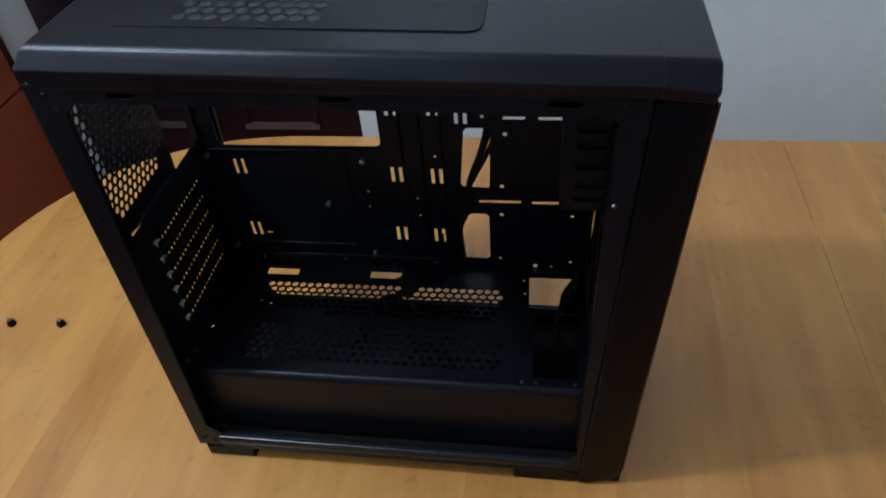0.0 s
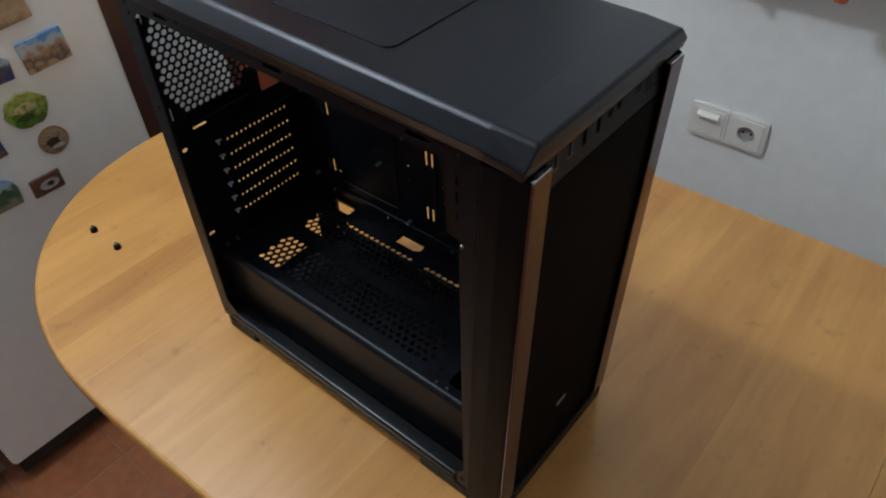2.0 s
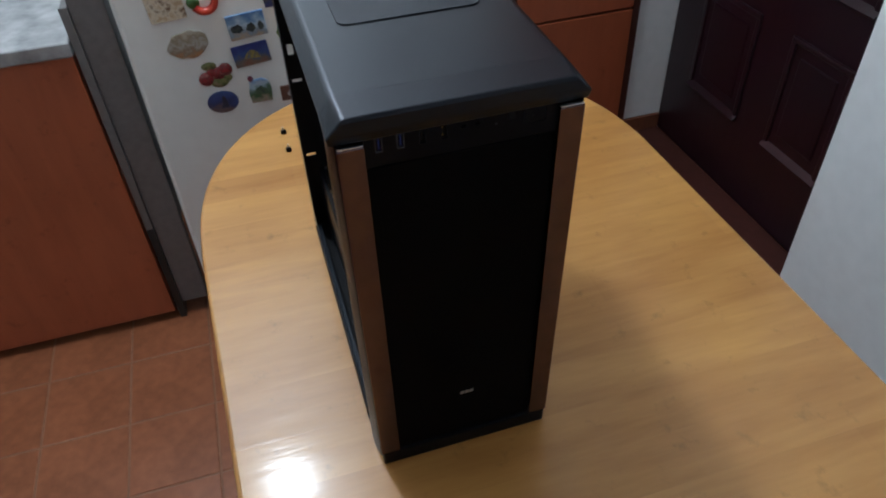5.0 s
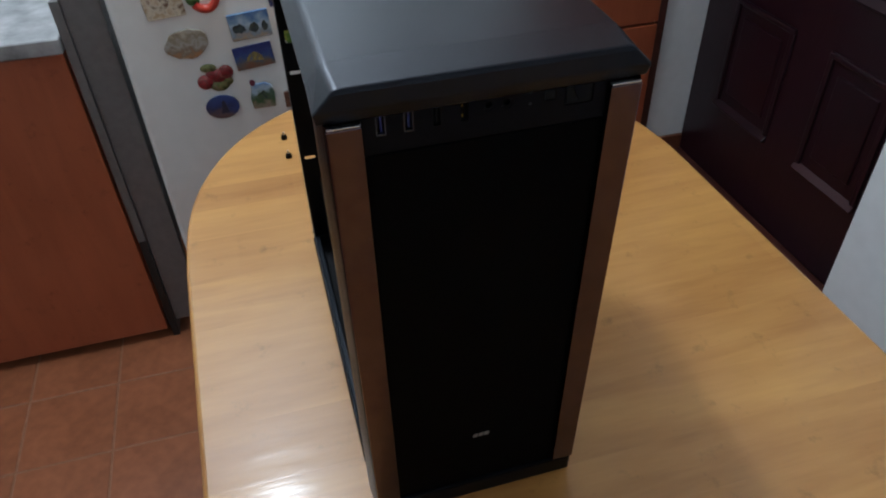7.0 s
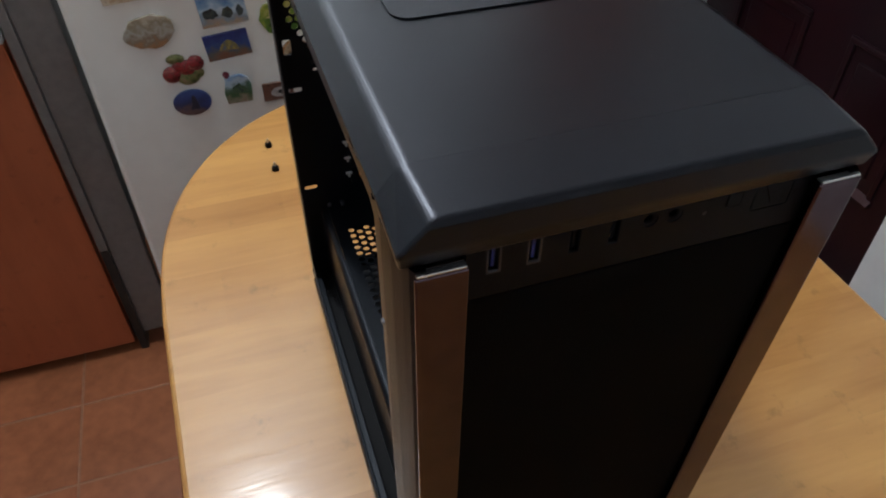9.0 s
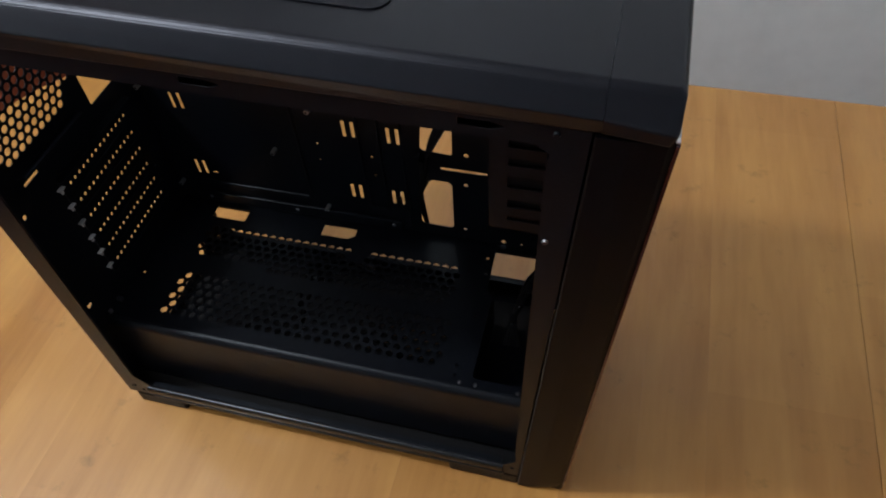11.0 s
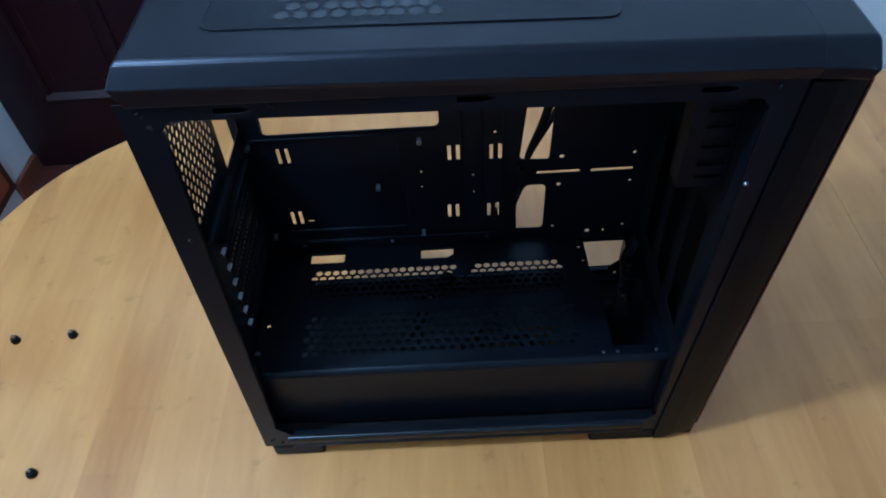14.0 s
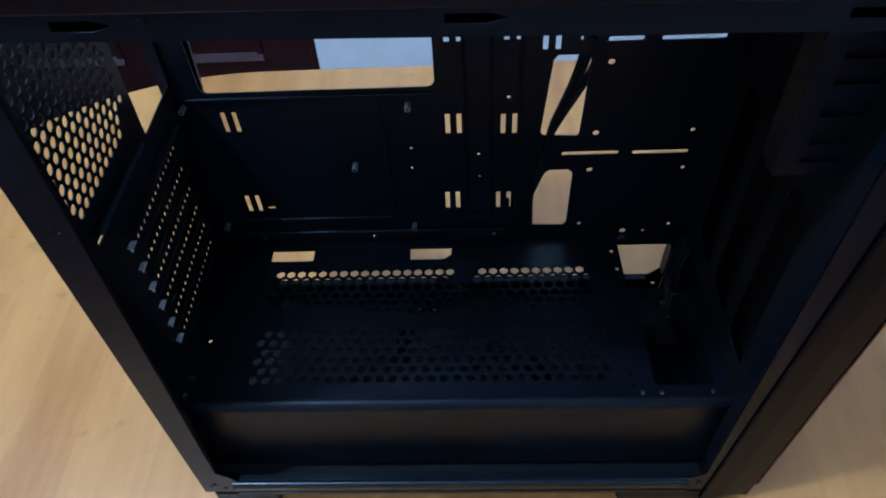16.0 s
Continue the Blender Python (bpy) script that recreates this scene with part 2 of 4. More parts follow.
def part(name, data, mat, parent=None, label=""):
    """One mesh object, in world coordinates, under a thing or part."""
    if isinstance(data, bmesh.types.BMesh):
        me = bpy.data.meshes.new(name)
        bmesh.ops.recalc_face_normals(data, faces=data.faces)
        data.to_mesh(me)
        data.free()
    else:
        me = data
    me.name = name
    me.materials.clear()
    me.materials.append(mat)
    ob = new(name, me)
    if parent is not None:
        ob.parent = parent
        off = parent.location if parent.parent is None else Vector((0, 0, 0))
        ob.matrix_parent_inverse = Matrix.Translation(-off)
    if label:
        tagged(ob, label)
    return ob


def thing(name, place, label, category, group="", kind=""):
    ob = new(name)
    ob.empty_display_size = 0.05
    ob.location = place
    return tagged(ob, label, category, group, kind)


def join(*bms):
    out = bmesh.new()
    for bm in bms:
        me = bpy.data.meshes.new("tmp")
        bm.to_mesh(me)
        bm.free()
        out.from_mesh(me)
        bpy.data.meshes.remove(me)
    return out


def box(x0, x1, y0, y1, z0, z1, bevel=0.001, seg=2):
    bm = bmesh.new()
    bmesh.ops.create_cube(bm, size=1)
    bmesh.ops.scale(bm, vec=(x1 - x0, y1 - y0, z1 - z0), verts=bm.verts)
    bmesh.ops.translate(bm, vec=((x0 + x1) / 2, (y0 + y1) / 2, (z0 + z1) / 2), verts=bm.verts)
    if bevel:
        bevel = min(bevel, 0.45 * min(x1 - x0, y1 - y0, z1 - z0))
        bmesh.ops.bevel(bm, geom=bm.edges[:], offset=bevel, segments=seg, affect="EDGES", profile=0.5)
    return bm


def tube(place, axis, radius, length, sides=16, top=None, bevel=0.0):
    """A cylinder or cone that starts at place and goes along axis."""
    bm = bmesh.new()
    bmesh.ops.create_cone(bm, cap_ends=True, segments=sides, radius1=radius, radius2=radius if top is None else top, depth=length)
    if bevel:
        bmesh.ops.bevel(bm, geom=[e for e in bm.edges if len(e.link_faces) == 2 and any(len(f.verts) > 4 for f in e.link_faces)], offset=bevel, segments=2, affect="EDGES", profile=0.5)
    bmesh.ops.translate(bm, vec=(0, 0, length / 2), verts=bm.verts)
    rot = Vector(axis).to_track_quat("Z", "Y").to_matrix().to_4x4()
    bmesh.ops.transform(bm, matrix=Matrix.Translation(place) @ rot, verts=bm.verts)
    return bm


def prism(poly, axis, a, b, bevel=0.0):
    """Extrudes a polygon along x, y or z from a to b. The polygon's two numbers are the other two axes in order."""
    def at(p, v):
        return {"x": (v, p[0], p[1]), "y": (p[0], v, p[1]), "z": (p[0], p[1], v)}[axis]
    bm = bmesh.new()
    lo, hi = [bm.verts.new(at(p, a)) for p in poly], [bm.verts.new(at(p, b)) for p in poly]
    bm.faces.new(lo), bm.faces.new(hi[::-1])
    for i in range(len(poly)):
        j = (i + 1) % len(poly)
        bm.faces.new((lo[i], lo[j], hi[j], hi[i]))
    if bevel:
        bmesh.ops.recalc_face_normals(bm, faces=bm.faces)
        bmesh.ops.bevel(bm, geom=bm.edges[:], offset=bevel, segments=2, affect="EDGES", profile=0.5)
    return bm


def rect(u0, u1, v0, v1, r=0.0, n=4):
    if r <= 0:
        return [(u0, v0), (u1, v0), (u1, v1), (u0, v1)]
    out = []
    for cu, cv, a0 in ((u1 - r, v0 + r, -90), (u1 - r, v1 - r, 0), (u0 + r, v1 - r, 90), (u0 + r, v0 + r, 180)):
        out += [(cu + r * math.cos(radians(a0 + 90 * k / n)), cv + r * math.sin(radians(a0 + 90 * k / n))) for k in range(n + 1)]
    return out


def ngon(u, v, r, n=8, turn=0.0, squash=1.0):
    return [(u + r * math.cos(2 * math.pi * k / n + turn), v + squash * r * math.sin(2 * math.pi * k / n + turn)) for k in range(n)]


def plate(outer, holes, thick, axis, at):
    """A sheet with real holes, normal to an axis, its middle at that coordinate."""
    cu = bpy.data.curves.new("sheet", "CURVE")
    cu.dimensions, cu.fill_mode, cu.extrude = "2D", "BOTH", thick / 2
    for loop in [outer, *holes]:
        sp = cu.splines.new("POLY")
        sp.points.add(len(loop) - 1)
        for p, q in zip(sp.points, loop):
            p.co = (q[0], q[1], 0, 1)
        sp.use_cyclic_u = True
    ob = new("sheet", cu)
    deps = bpy.context.evaluated_depsgraph_get()
    me = bpy.data.meshes.new_from_object(ob.evaluated_get(deps))
    bpy.data.objects.remove(ob)
    bpy.data.curves.remove(cu)
    turn = {"z": Matrix(((1, 0, 0, 0), (0, 1, 0, 0), (0, 0, 1, at), (0, 0, 0, 1))),
            "y": Matrix(((1, 0, 0, 0), (0, 0, -1, at), (0, 1, 0, 0), (0, 0, 0, 1))),
            "x": Matrix(((0, 0, 1, at), (1, 0, 0, 0), (0, 1, 0, 0), (0, 0, 0, 1)))}[axis]
    me.transform(turn)
    bm = bmesh.new()
    bm.from_mesh(me)
    bmesh.ops.remove_doubles(bm, verts=bm.verts, dist=1e-6)
    bpy.data.meshes.remove(me)
    return bm


def pipe(points, radius, sides=6):
    """A round cable along a smooth line through the points."""
    cu = bpy.data.curves.new("cable", "CURVE")
    cu.dimensions, cu.bevel_depth, cu.bevel_resolution, cu.resolution_u = "3D", radius, 1, 6
    sp = cu.splines.new("NURBS")
    sp.points.add(len(points) - 1)
    for p, q in zip(sp.points, points):
        p.co = (*q, 1)
    sp.order_u, sp.use_endpoint_u = 3, True
    ob = new("cable", cu)
    me = bpy.data.meshes.new_from_object(ob.evaluated_get(bpy.context.evaluated_depsgraph_get()))
    bpy.data.objects.remove(ob)
    bpy.data.curves.remove(cu)
    return me


def hex_field(u0, u1, v0, v1, pitch, r, keep=None, n=6):
    """Centres and outlines of a staggered field of six-sided holes."""
    out, row, v = [], 0, v0 + r
    while v <= v1 - r + 1e-6:
        u = u0 + r + (pitch / 2 if row % 2 else 0)
        while u <= u1 - r + 1e-6:
            if keep is None or keep(u, v):
                out.append(ngon(u, v, r, n, math.pi / n))
            u += pitch
        v += pitch * 0.866
        row += 1
    return out


# ---- the room ----
FLOOR_Z, TOP = 0.0, 0.75


def wall(name, data, label):
    return tagged(part(name, data, M_WALL), label, "wall", kind="structure")


floor = tagged(part("floor", box(-1.3, 2.5, -2.4, 1.5, -0.12, -0.0020, 0), M_GROUT), "terracotta tiled kitchen floor with grey joints", "floor", kind="structure")
wall("wall_north", box(-0.118, 2.5, 1.165, 1.432, 0, 2.72, 0), "white painted plaster wall with a switch and a socket")
wall("wall_recess", box(-1.3, -0.10, 1.433, 1.54, 0, 2.72, 0), "white painted wall round the dark door")
wall("wall_west", plate([(-0.0 + 0.30, 0.0), (1.432, 0.0), (1.432, 2.72), (0.30, 2.72)], [rect(0.772, 1.246, 0.07, 2.64)], 0.1, "x", -1.17), "white painted wall with a built-in cupboard")
wall("wall_west_kitchen", box(-1.36, -1.26, -2.4, 0.30, 0, 2.72, 0), "white painted wall behind the kitchen units")
# south and east walls are unseen; their distance is set for bounced light
wall("wall_south", box(-1.36, 2.05, -2.45, -2.35, 0, 2.72, 0), "plain white wall closing an unseen side of the room")
wall("wall_east", box(2.05, 2.15, -2.45, 1.4, 0, 2.72, 0), "plain white wall closing an unseen side of the room")
tagged(part("ceiling", box(-1.4, 2.6, -2.5, 1.55, 2.72, 2.82, 0), M_CEIL), "plain white painted ceiling", "ceiling", kind="structure")
for i, b in enumerate((box(-0.118, 2.5, 1.150, 1.164, 0, 0.07, 0.003), box(-1.119, -1.105, 1.25, 1.40, 0, 0.07, 0.003))):
    tagged(part("baseboard", b, M_BASE), "narrow reddish-brown wooden baseboard along the wall", "baseboard", kind="structure")

# dark panelled door in the recess
door = tagged(new("door_1"), "closed dark maroon panelled wooden door", "door", kind="structure")
door.location = (-0.63, 1.40, 0)
part("door_leaf", box(-1.117, -0.19, 1.402, 1.432, 0.012, 2.05, 0.002), M_DOOR, door)
for a, c in ((-0.97, -0.70), (-0.56, -0.32)):
    for d, e in ((0.268, 0.62), (0.76, 1.90)):
        part("panel_moulding", join(box(a, c, 1.392, 1.404, e - 0.018, e, 0.005),
                                    box(a, a + 0.018, 1.394, 1.404, d + 0.016, e - 0.016, 0.004), box(c - 0.018, c, 1.394, 1.404, d + 0.016, e - 0.016, 0.004)), M_DOOR, door)
        # only the lower right ledge takes the lit colour
        part("panel_ledge", prism([(1.404, d - 0.004), (1.390, d - 0.004), (1.386, d + 0.002), (1.404, d + 0.022)], "x", a, c, 0.0015), M_LEDGE if a > -0.6 and d < 0.5 else M_DOOR, door)
        part("raised_panel", box(a + 0.045, c - 0.045, 1.397, 1.406, d + 0.055, e - 0.05, 0.004), M_DOOR, door)
part("door_frame", box(-0.19, -0.119, 1.385, 1.432, 0, 2.1, 0.004), M_DOOR, door)
part("door_frame", box(-1.117, -0.19, 1.385, 1.432, 2.05, 2.1, 0.004), M_DOOR, door)
part("threshold", box(-1.117, -0.119, 1.300, 1.4015, 0.0, 0.014, 0.004), M_POST, door, "dark red wooden threshold")

# built-in cupboard in the west wall
cup = thing("built_in_cupboard", (-1.15, 0.99, 0.07), "reddish-brown wooden built-in cupboard with two closed doors", "cupboard")
# the part above 2 m is unseen, added to darken the case top's reflections
part("cupboard_frame", join(box(-1.125, -1.105, 0.772, 0.799, 0.07, 2.64, 0.003), box(-1.125, -1.105, 1.22, 1.246, 0.07, 2.64, 0.003),
                            box(-1.124, -1.106, 0.799, 1.22, 2.61, 2.64, 0.003), box(-1.124, -1.106, 0.799, 1.22, 0.07, 0.095, 0.003)), M_POST, cup)
part("cupboard_back", box(-1.2, -1.19, 0.772, 1.246, 0.07, 2.64, 0), M_ORANGE, cup)
for z0, z1 in ((0.098, 0.508), (0.516, 1.987), (1.995, 2.607)):
    part("cupboard_door", box(-1.122, -1.10, 0.802, 1.217, z0, z1, 0.003), M_ORANGE, cup)

# post beside the fridge
post = tagged(part("wooden_post", box(-0.745, -0.70, 0.2705, 0.325, 0, 2.1, 0.006, 3), M_POST), "dark red wooden upright beside the fridge", "post")

# ---- fridge and its magnets ----
fridge = thing("fridge", (-0.95, -0.015, 0), "white enamelled fridge covered with souvenir magnets", "fridge")
part("body", box(-1.25, -0.7005, -0.296, 0.268, 0.069, 1.385, 0.008, 3), M_FRIDGE, fridge)
part("door", box(-0.70, -0.655, -0.298, 0.270, 0.069, 1.385, 0.012, 4), M_FRIDGE, fridge)
for fy in (-0.24, 0.20):
    part("foot", tube((-0.72, fy, 0.0), (0, 0, 1), 0.018, 0.024, 16), M_BLACKBASE, fridge)
part("plinth", box(-1.22, -0.668, -0.290, 0.262, 0.022, 0.068, 0.004), M_BLACKBASE, fridge, "black plastic plinth")


def magnet(name, poly, y, z, turn, colours, label, scale=30.0, rim=None, layers=0.7):
    place = (-0.655, y, z)
    c, s = math.cos(radians(turn)), math.sin(radians(turn))
    pts = [(y + u * c - v * s, z + u * s + v * c) for u, v in poly]
    th = thing(name, place, label, "magnet", "magnets on the fridge")
    part("face", prism(pts, "x", -0.6552, -0.649, 0.0012), patches(name + "_paint", colours, scale, layers), th)
    if rim:
        ring = [(y + 1.16 * u * c - 1.16 * v * s, z + 1.16 * u * s + 1.16 * v * c) for u, v in poly]
        part("rim", prism(ring, "x", -0.6552, -0.6505, 0.0008), rim, th)


    return th


def motif(owner, poly, y, z, colours, proud=0.0004):
    """A moulded or printed shape on a magnet's face."""
    part("motif", prism([(y + u, z + v) for u, v in poly], "x", -0.6488, -0.6488 + proud), patches("motif_paint", colours, 60), owner)


def blob(w, h, seed, n=18, rough=0.16):
    rnd = random.Random(seed)
    return [(w / 2 * math.cos(2 * math.pi * k / n) * (1 + rnd.uniform(-rough, rough)), h / 2 * math.sin(2 * math.pi * k / n) * (1 + rnd.uniform(-rough, rough))) for k in range(n)]


def dome(y, z, r, squash=0.5, wide=1.0):
    bm = bmesh.new()
    bmesh.ops.create_uvsphere(bm, u_segments=14, v_segments=9, radius=r)
    for v in bm.verts:
        v.co = Vector((-0.6535 + v.co.x * squash, y + v.co.y * wide, z + v.co.z))
    for f in bm.faces:
        f.smooth = True
    return bm


SKY, NAVY, SAND, GOLD = (0.10, 0.25, 0.55), (0.015, 0.03, 0.16), (0.45, 0.33, 0.20), (0.45, 0.28, 0.05)
LEAF, RED, CREAM, BROWN = (0.10, 0.20, 0.03), (0.35, 0.02, 0.02), (0.65, 0.58, 0.45), (0.14, 0.07, 0.035)
PALE, NIGHT = (0.40, 0.50, 0.60), (0.03, 0.045, 0.19)
oval = magnet("oval_magnet", ngon(0, 0, 0.036, 24, 0, 0.76), -0.126, 0.672, 0, ((0.10, 0.05, 0.045), (0.14, 0.09, 0.08), (0.03, 0.04, 0.12), (0.035, 0.06, 0.20), (0.045, 0.08, 0.24)), "oval dark blue souvenir magnet with a dusky hill", 26)
motif(oval, [(-0.010, -0.016), (0.008, -0.016), (0.006, -0.002), (0.003, 0.012), (-0.001, 0.015), (-0.004, 0.010), (-0.005, -0.004)], -0.122, 0.674, ((0.015, 0.015, 0.03), (0.03, 0.025, 0.05)))
fruit = thing("fruit_magnet", (-0.655, -0.126, 0.742), "red moulded berry bunch magnet with olive leaves", "magnet", "magnets on the fridge")
for y, z, r, w, kind in ((-0.149, 0.734, 0.017, 1.0, 0), (-0.120, 0.744, 0.016, 1.1, 1), (-0.103, 0.751, 0.016, 1.0, 0), (-0.133, 0.748, 0.013, 1.0, 0), (-0.121, 0.723, 0.014, 1.5, 2), (-0.137, 0.764, 0.010, 1.7, 2), (-0.104, 0.731, 0.011, 1.2, 2)):
    part("leaf" if kind == 2 else "berry", dome(y, z, r, 0.45, w), patches("olive_glaze" if kind == 2 else "berry_glaze", ((0.06, 0.07, 0.02), (0.16, 0.17, 0.06), (0.22, 0.16, 0.10)) if kind == 2 else ((0.06, 0.008, 0.010), (0.26, 0.015, 0.022), (0.10, 0.012, 0.012), (0.30, 0.10, 0.08)), 70), fruit)
magnet("moulded_magnet", blob(0.088, 0.062, 5, 20, 0.10), -0.168, 0.824, 8, ((0.30, 0.20, 0.12), (0.34, 0.17, 0.08), (0.22, 0.17, 0.12), (0.40, 0.38, 0.34), (0.26, 0.22, 0.15), (0.46, 0.42, 0.34)), "beige moulded village scene magnet", 40)
land = magnet("picture_magnet", rect(-0.042, 0.042, -0.028, 0.028, 0.002), -0.034, 0.846, 4, ((0.28, 0.20, 0.14), (0.36, 0.28, 0.20), (0.20, 0.26, 0.32), (0.40, 0.50, 0.60), (0.20, 0.32, 0.48), (0.07, 0.17, 0.38)), "rectangular magnet with dark trees under a blue sky", 30)
for u, w, k in ((-0.022, 0.026, 3), (0.008, 0.022, 4), (0.030, 0.012, 6)):
    motif(land, blob(w, 0.020, k, 14, 0.25), -0.034 + u, 0.842 + 0.02 * u, ((0.012, 0.02, 0.03), (0.03, 0.05, 0.06), (0.05, 0.07, 0.06)))
dome_card = magnet("picture_magnet", rect(-0.041, 0.041, -0.025, 0.025, 0.002), -0.038, 0.778, 5, ((0.09, 0.04, 0.03), (0.20, 0.09, 0.05), (0.12, 0.11, 0.10), (0.04, 0.08, 0.22), NIGHT, (0.02, 0.03, 0.14)), "rectangular dark blue magnet with a golden dome", 32)
motif(dome_card, [(-0.018, -0.010), (0.018, -0.010), (0.015, 0.000), (0.008, 0.008), (0.0, 0.011), (-0.008, 0.008), (-0.015, 0.000)], -0.036, 0.779, ((0.10, 0.10, 0.08), (0.34, 0.26, 0.07), (0.20, 0.16, 0.06), (0.12, 0.14, 0.20)))
castle = magnet("castle_magnet", [(-0.024, -0.034), (0.024, -0.034), (0.027, 0.0), (0.022, 0.018), (0.008, 0.026), (-0.010, 0.024), (-0.014, 0.034), (-0.022, 0.030), (-0.022, 0.012), (-0.027, -0.01)], -0.036, 0.690, 0,
                ((0.20, 0.07, 0.05), (0.30, 0.24, 0.18), (0.05, 0.11, 0.04), (0.10, 0.16, 0.12), PALE, (0.20, 0.34, 0.58)), "arched magnet with a green hill and a castle", 30)
motif(castle, blob(0.013, 0.014, 12, 10, 0.2), -0.053, 0.720, ((0.20, 0.03, 0.04), (0.10, 0.04, 0.08)), 0.002)
motif(castle, [(-0.014, -0.012), (0.016, -0.012), (0.012, 0.0), (0.006, 0.002), (0.002, 0.010), (-0.006, 0.004), (-0.012, 0.002)], -0.034, 0.690, ((0.03, 0.07, 0.04), (0.08, 0.13, 0.07), (0.03, 0.05, 0.05)))
framed = magnet("picture_magnet", rect(-0.030, 0.030, -0.019, 0.019, 0.002), 0.040, 0.667, 0, ((0.10, 0.045, 0.03), (0.15, 0.07, 0.045), (0.09, 0.04, 0.03)), "small brown framed magnet with a pale oval", 38, None, 0)
motif(framed, ngon(0, 0, 0.019, 20, 0, 0.55), 0.044, 0.666, ((0.30, 0.28, 0.28), (0.50, 0.48, 0.48)))
motif(framed, blob(0.014, 0.010, 9, 12, 0.2), 0.046, 0.667, ((0.012, 0.012, 0.015), (0.03, 0.03, 0.03)), 0.0008)
ring = magnet("round_magnet", ngon(0, 0, 0.024, 24), 0.087, 0.742, 0, ((0.20, 0.12, 0.06), (0.34, 0.26, 0.17), (0.10, 0.06, 0.03)), "round magnet with a wooden rim", 34, M_RIM, 0)
motif(ring, blob(0.026, 0.018, 21, 14, 0.25), 0.084, 0.741, ((0.025, 0.02, 0.02), (0.07, 0.05, 0.04)))
motif(ring, blob(0.022, 0.009, 22, 12, 0.2), 0.090, 0.730, ((0.55, 0.52, 0.48), (0.40, 0.36, 0.32)), 0.0008)
lawn = magnet("round_magnet", blob(0.080, 0.066, 11, 22, 0.08), 0.067, 0.818, 0, ((0.10, 0.14, 0.03), (0.05, 0.12, 0.02), LEAF, (0.26, 0.30, 0.05), (0.40, 0.38, 0.14)), "green moulded landscape magnet", 60, None, 1.0)
motif(lawn, blob(0.046, 0.016, 31, 16, 0.25), 0.066, 0.824, ((0.30, 0.24, 0.10), (0.48, 0.42, 0.22), (0.14, 0.10, 0.05)), 0.0016)
motif(lawn, blob(0.030, 0.012, 33, 14, 0.25), 0.060, 0.806, ((0.03, 0.05, 0.015), (0.06, 0.10, 0.02)), 0.0012)
magnet("picture_magnet", rect(-0.038, 0.038, -0.030, 0.030, 0.003), -0.192, 0.912, 4, (SAND, CREAM, BROWN), "beige carved rectangular magnet", 40, None, 0)
wreath = thing("wreath_magnet", (-0.655, -0.112, 0.915), "red curled pepper magnet with a green stalk", "magnet", "magnets on the fridge")
part("pepper", pipe([(-0.650, -0.112 + 0.024 * math.cos(radians(a)), 0.915 + 0.024 * math.sin(radians(a))) for a in range(-150, 70, 20)], 0.0085), patches("pepper_glaze", ((0.40, 0.02, 0.02), (0.55, 0.06, 0.03), (0.45, 0.03, 0.02)), 20), wreath)
part("stalk", dome(-0.134, 0.912, 0.014, 0.45), patches("stalk_glaze", ((0.03, 0.10, 0.02), (0.08, 0.16, 0.05)), 40), wreath)
magnet("picture_magnet", rect(-0.042, 0.042, -0.030, 0.030, 0.002), 0.140, 0.905, 3, ((0.22, 0.10, 0.05), SAND, (0.10, 0.06, 0.06), (0.35, 0.22, 0.14), PALE, SKY), "rectangular magnet with a blue sky over brown hills", 30)
magnet("house_magnet", [(-0.03, -0.026), (0.03, -0.026), (0.034, 0.01), (0.0, 0.034), (-0.034, 0.01)], 0.044, 0.905, 0, ((0.14, 0.10, 0.08), NAVY, (0.06, 0.07, 0.08), PALE, SKY), "blue house-shaped souvenir magnet", 34)
magnet("picture_magnet", rect(-0.032, 0.032, -0.024, 0.024, 0.002), 0.112, 0.990, 4, (BROWN, SAND, (0.3, 0.2, 0.12)), "small brown landscape picture magnet", 40)

# ---- kitchen unit ----
unit = thing("kitchen_cabinet", (-0.98, -1.2, 0), "reddish-brown kitchen base cabinet with a closed front", "cabinet")
part("carcass", box(-1.25, -0.702, -1.74, -0.408, 0.09, 0.828, 0.002), M_ORANGE, unit)
part("cabinet_door", box(-0.701, -0.680, -1.02, -0.410, 0.03, 0.826, 0.003), M_ORANGE, unit)
part("cabinet_door", box(-0.701, -0.680, -1.64, -1.025, 0.03, 0.826, 0.003), M_ORANGE, unit)
part("plinth", box(-1.24, -0.73, -1.74, -0.41, 0.0, 0.09, 0.002), M_BLACKBASE, unit)
tagged(part("worktop", box(-1.26, -0.668, -1.74, -0.405, 0.829, 0.862, 0.004, 3), M_COUNTER), "grey mottled kitchen worktop on the base cabinet", "worktop")
endp = thing("end_panel", (-0.96, -0.36, 0), "grey laminate end panel between the cabinet and the fridge", "panel")
part("panel", box(-1.25, -0.683, -0.401, -0.385, 0.0, 0.93, 0.002), M_GREYPANEL, endp)
# lower length is black: the dark gap's shade is put into its colour
part("edge_strip", box(-0.6829, -0.6805, -0.4025, -0.3845, 0.0, 0.33, 0.0008), M_BLACKBASE, endp, "black strip standing in for the dark gap by the cabinet")
part("edge_strip", box(-0.6829, -0.6805, -0.4025, -0.3845, 0.3305, 0.93, 0.0008), M_GREYPANEL, endp)
part("filler", box(-0.72, -0.690, -0.3845, -0.312, 0.05, 0.96, 0.002), M_GREYPANEL, endp)

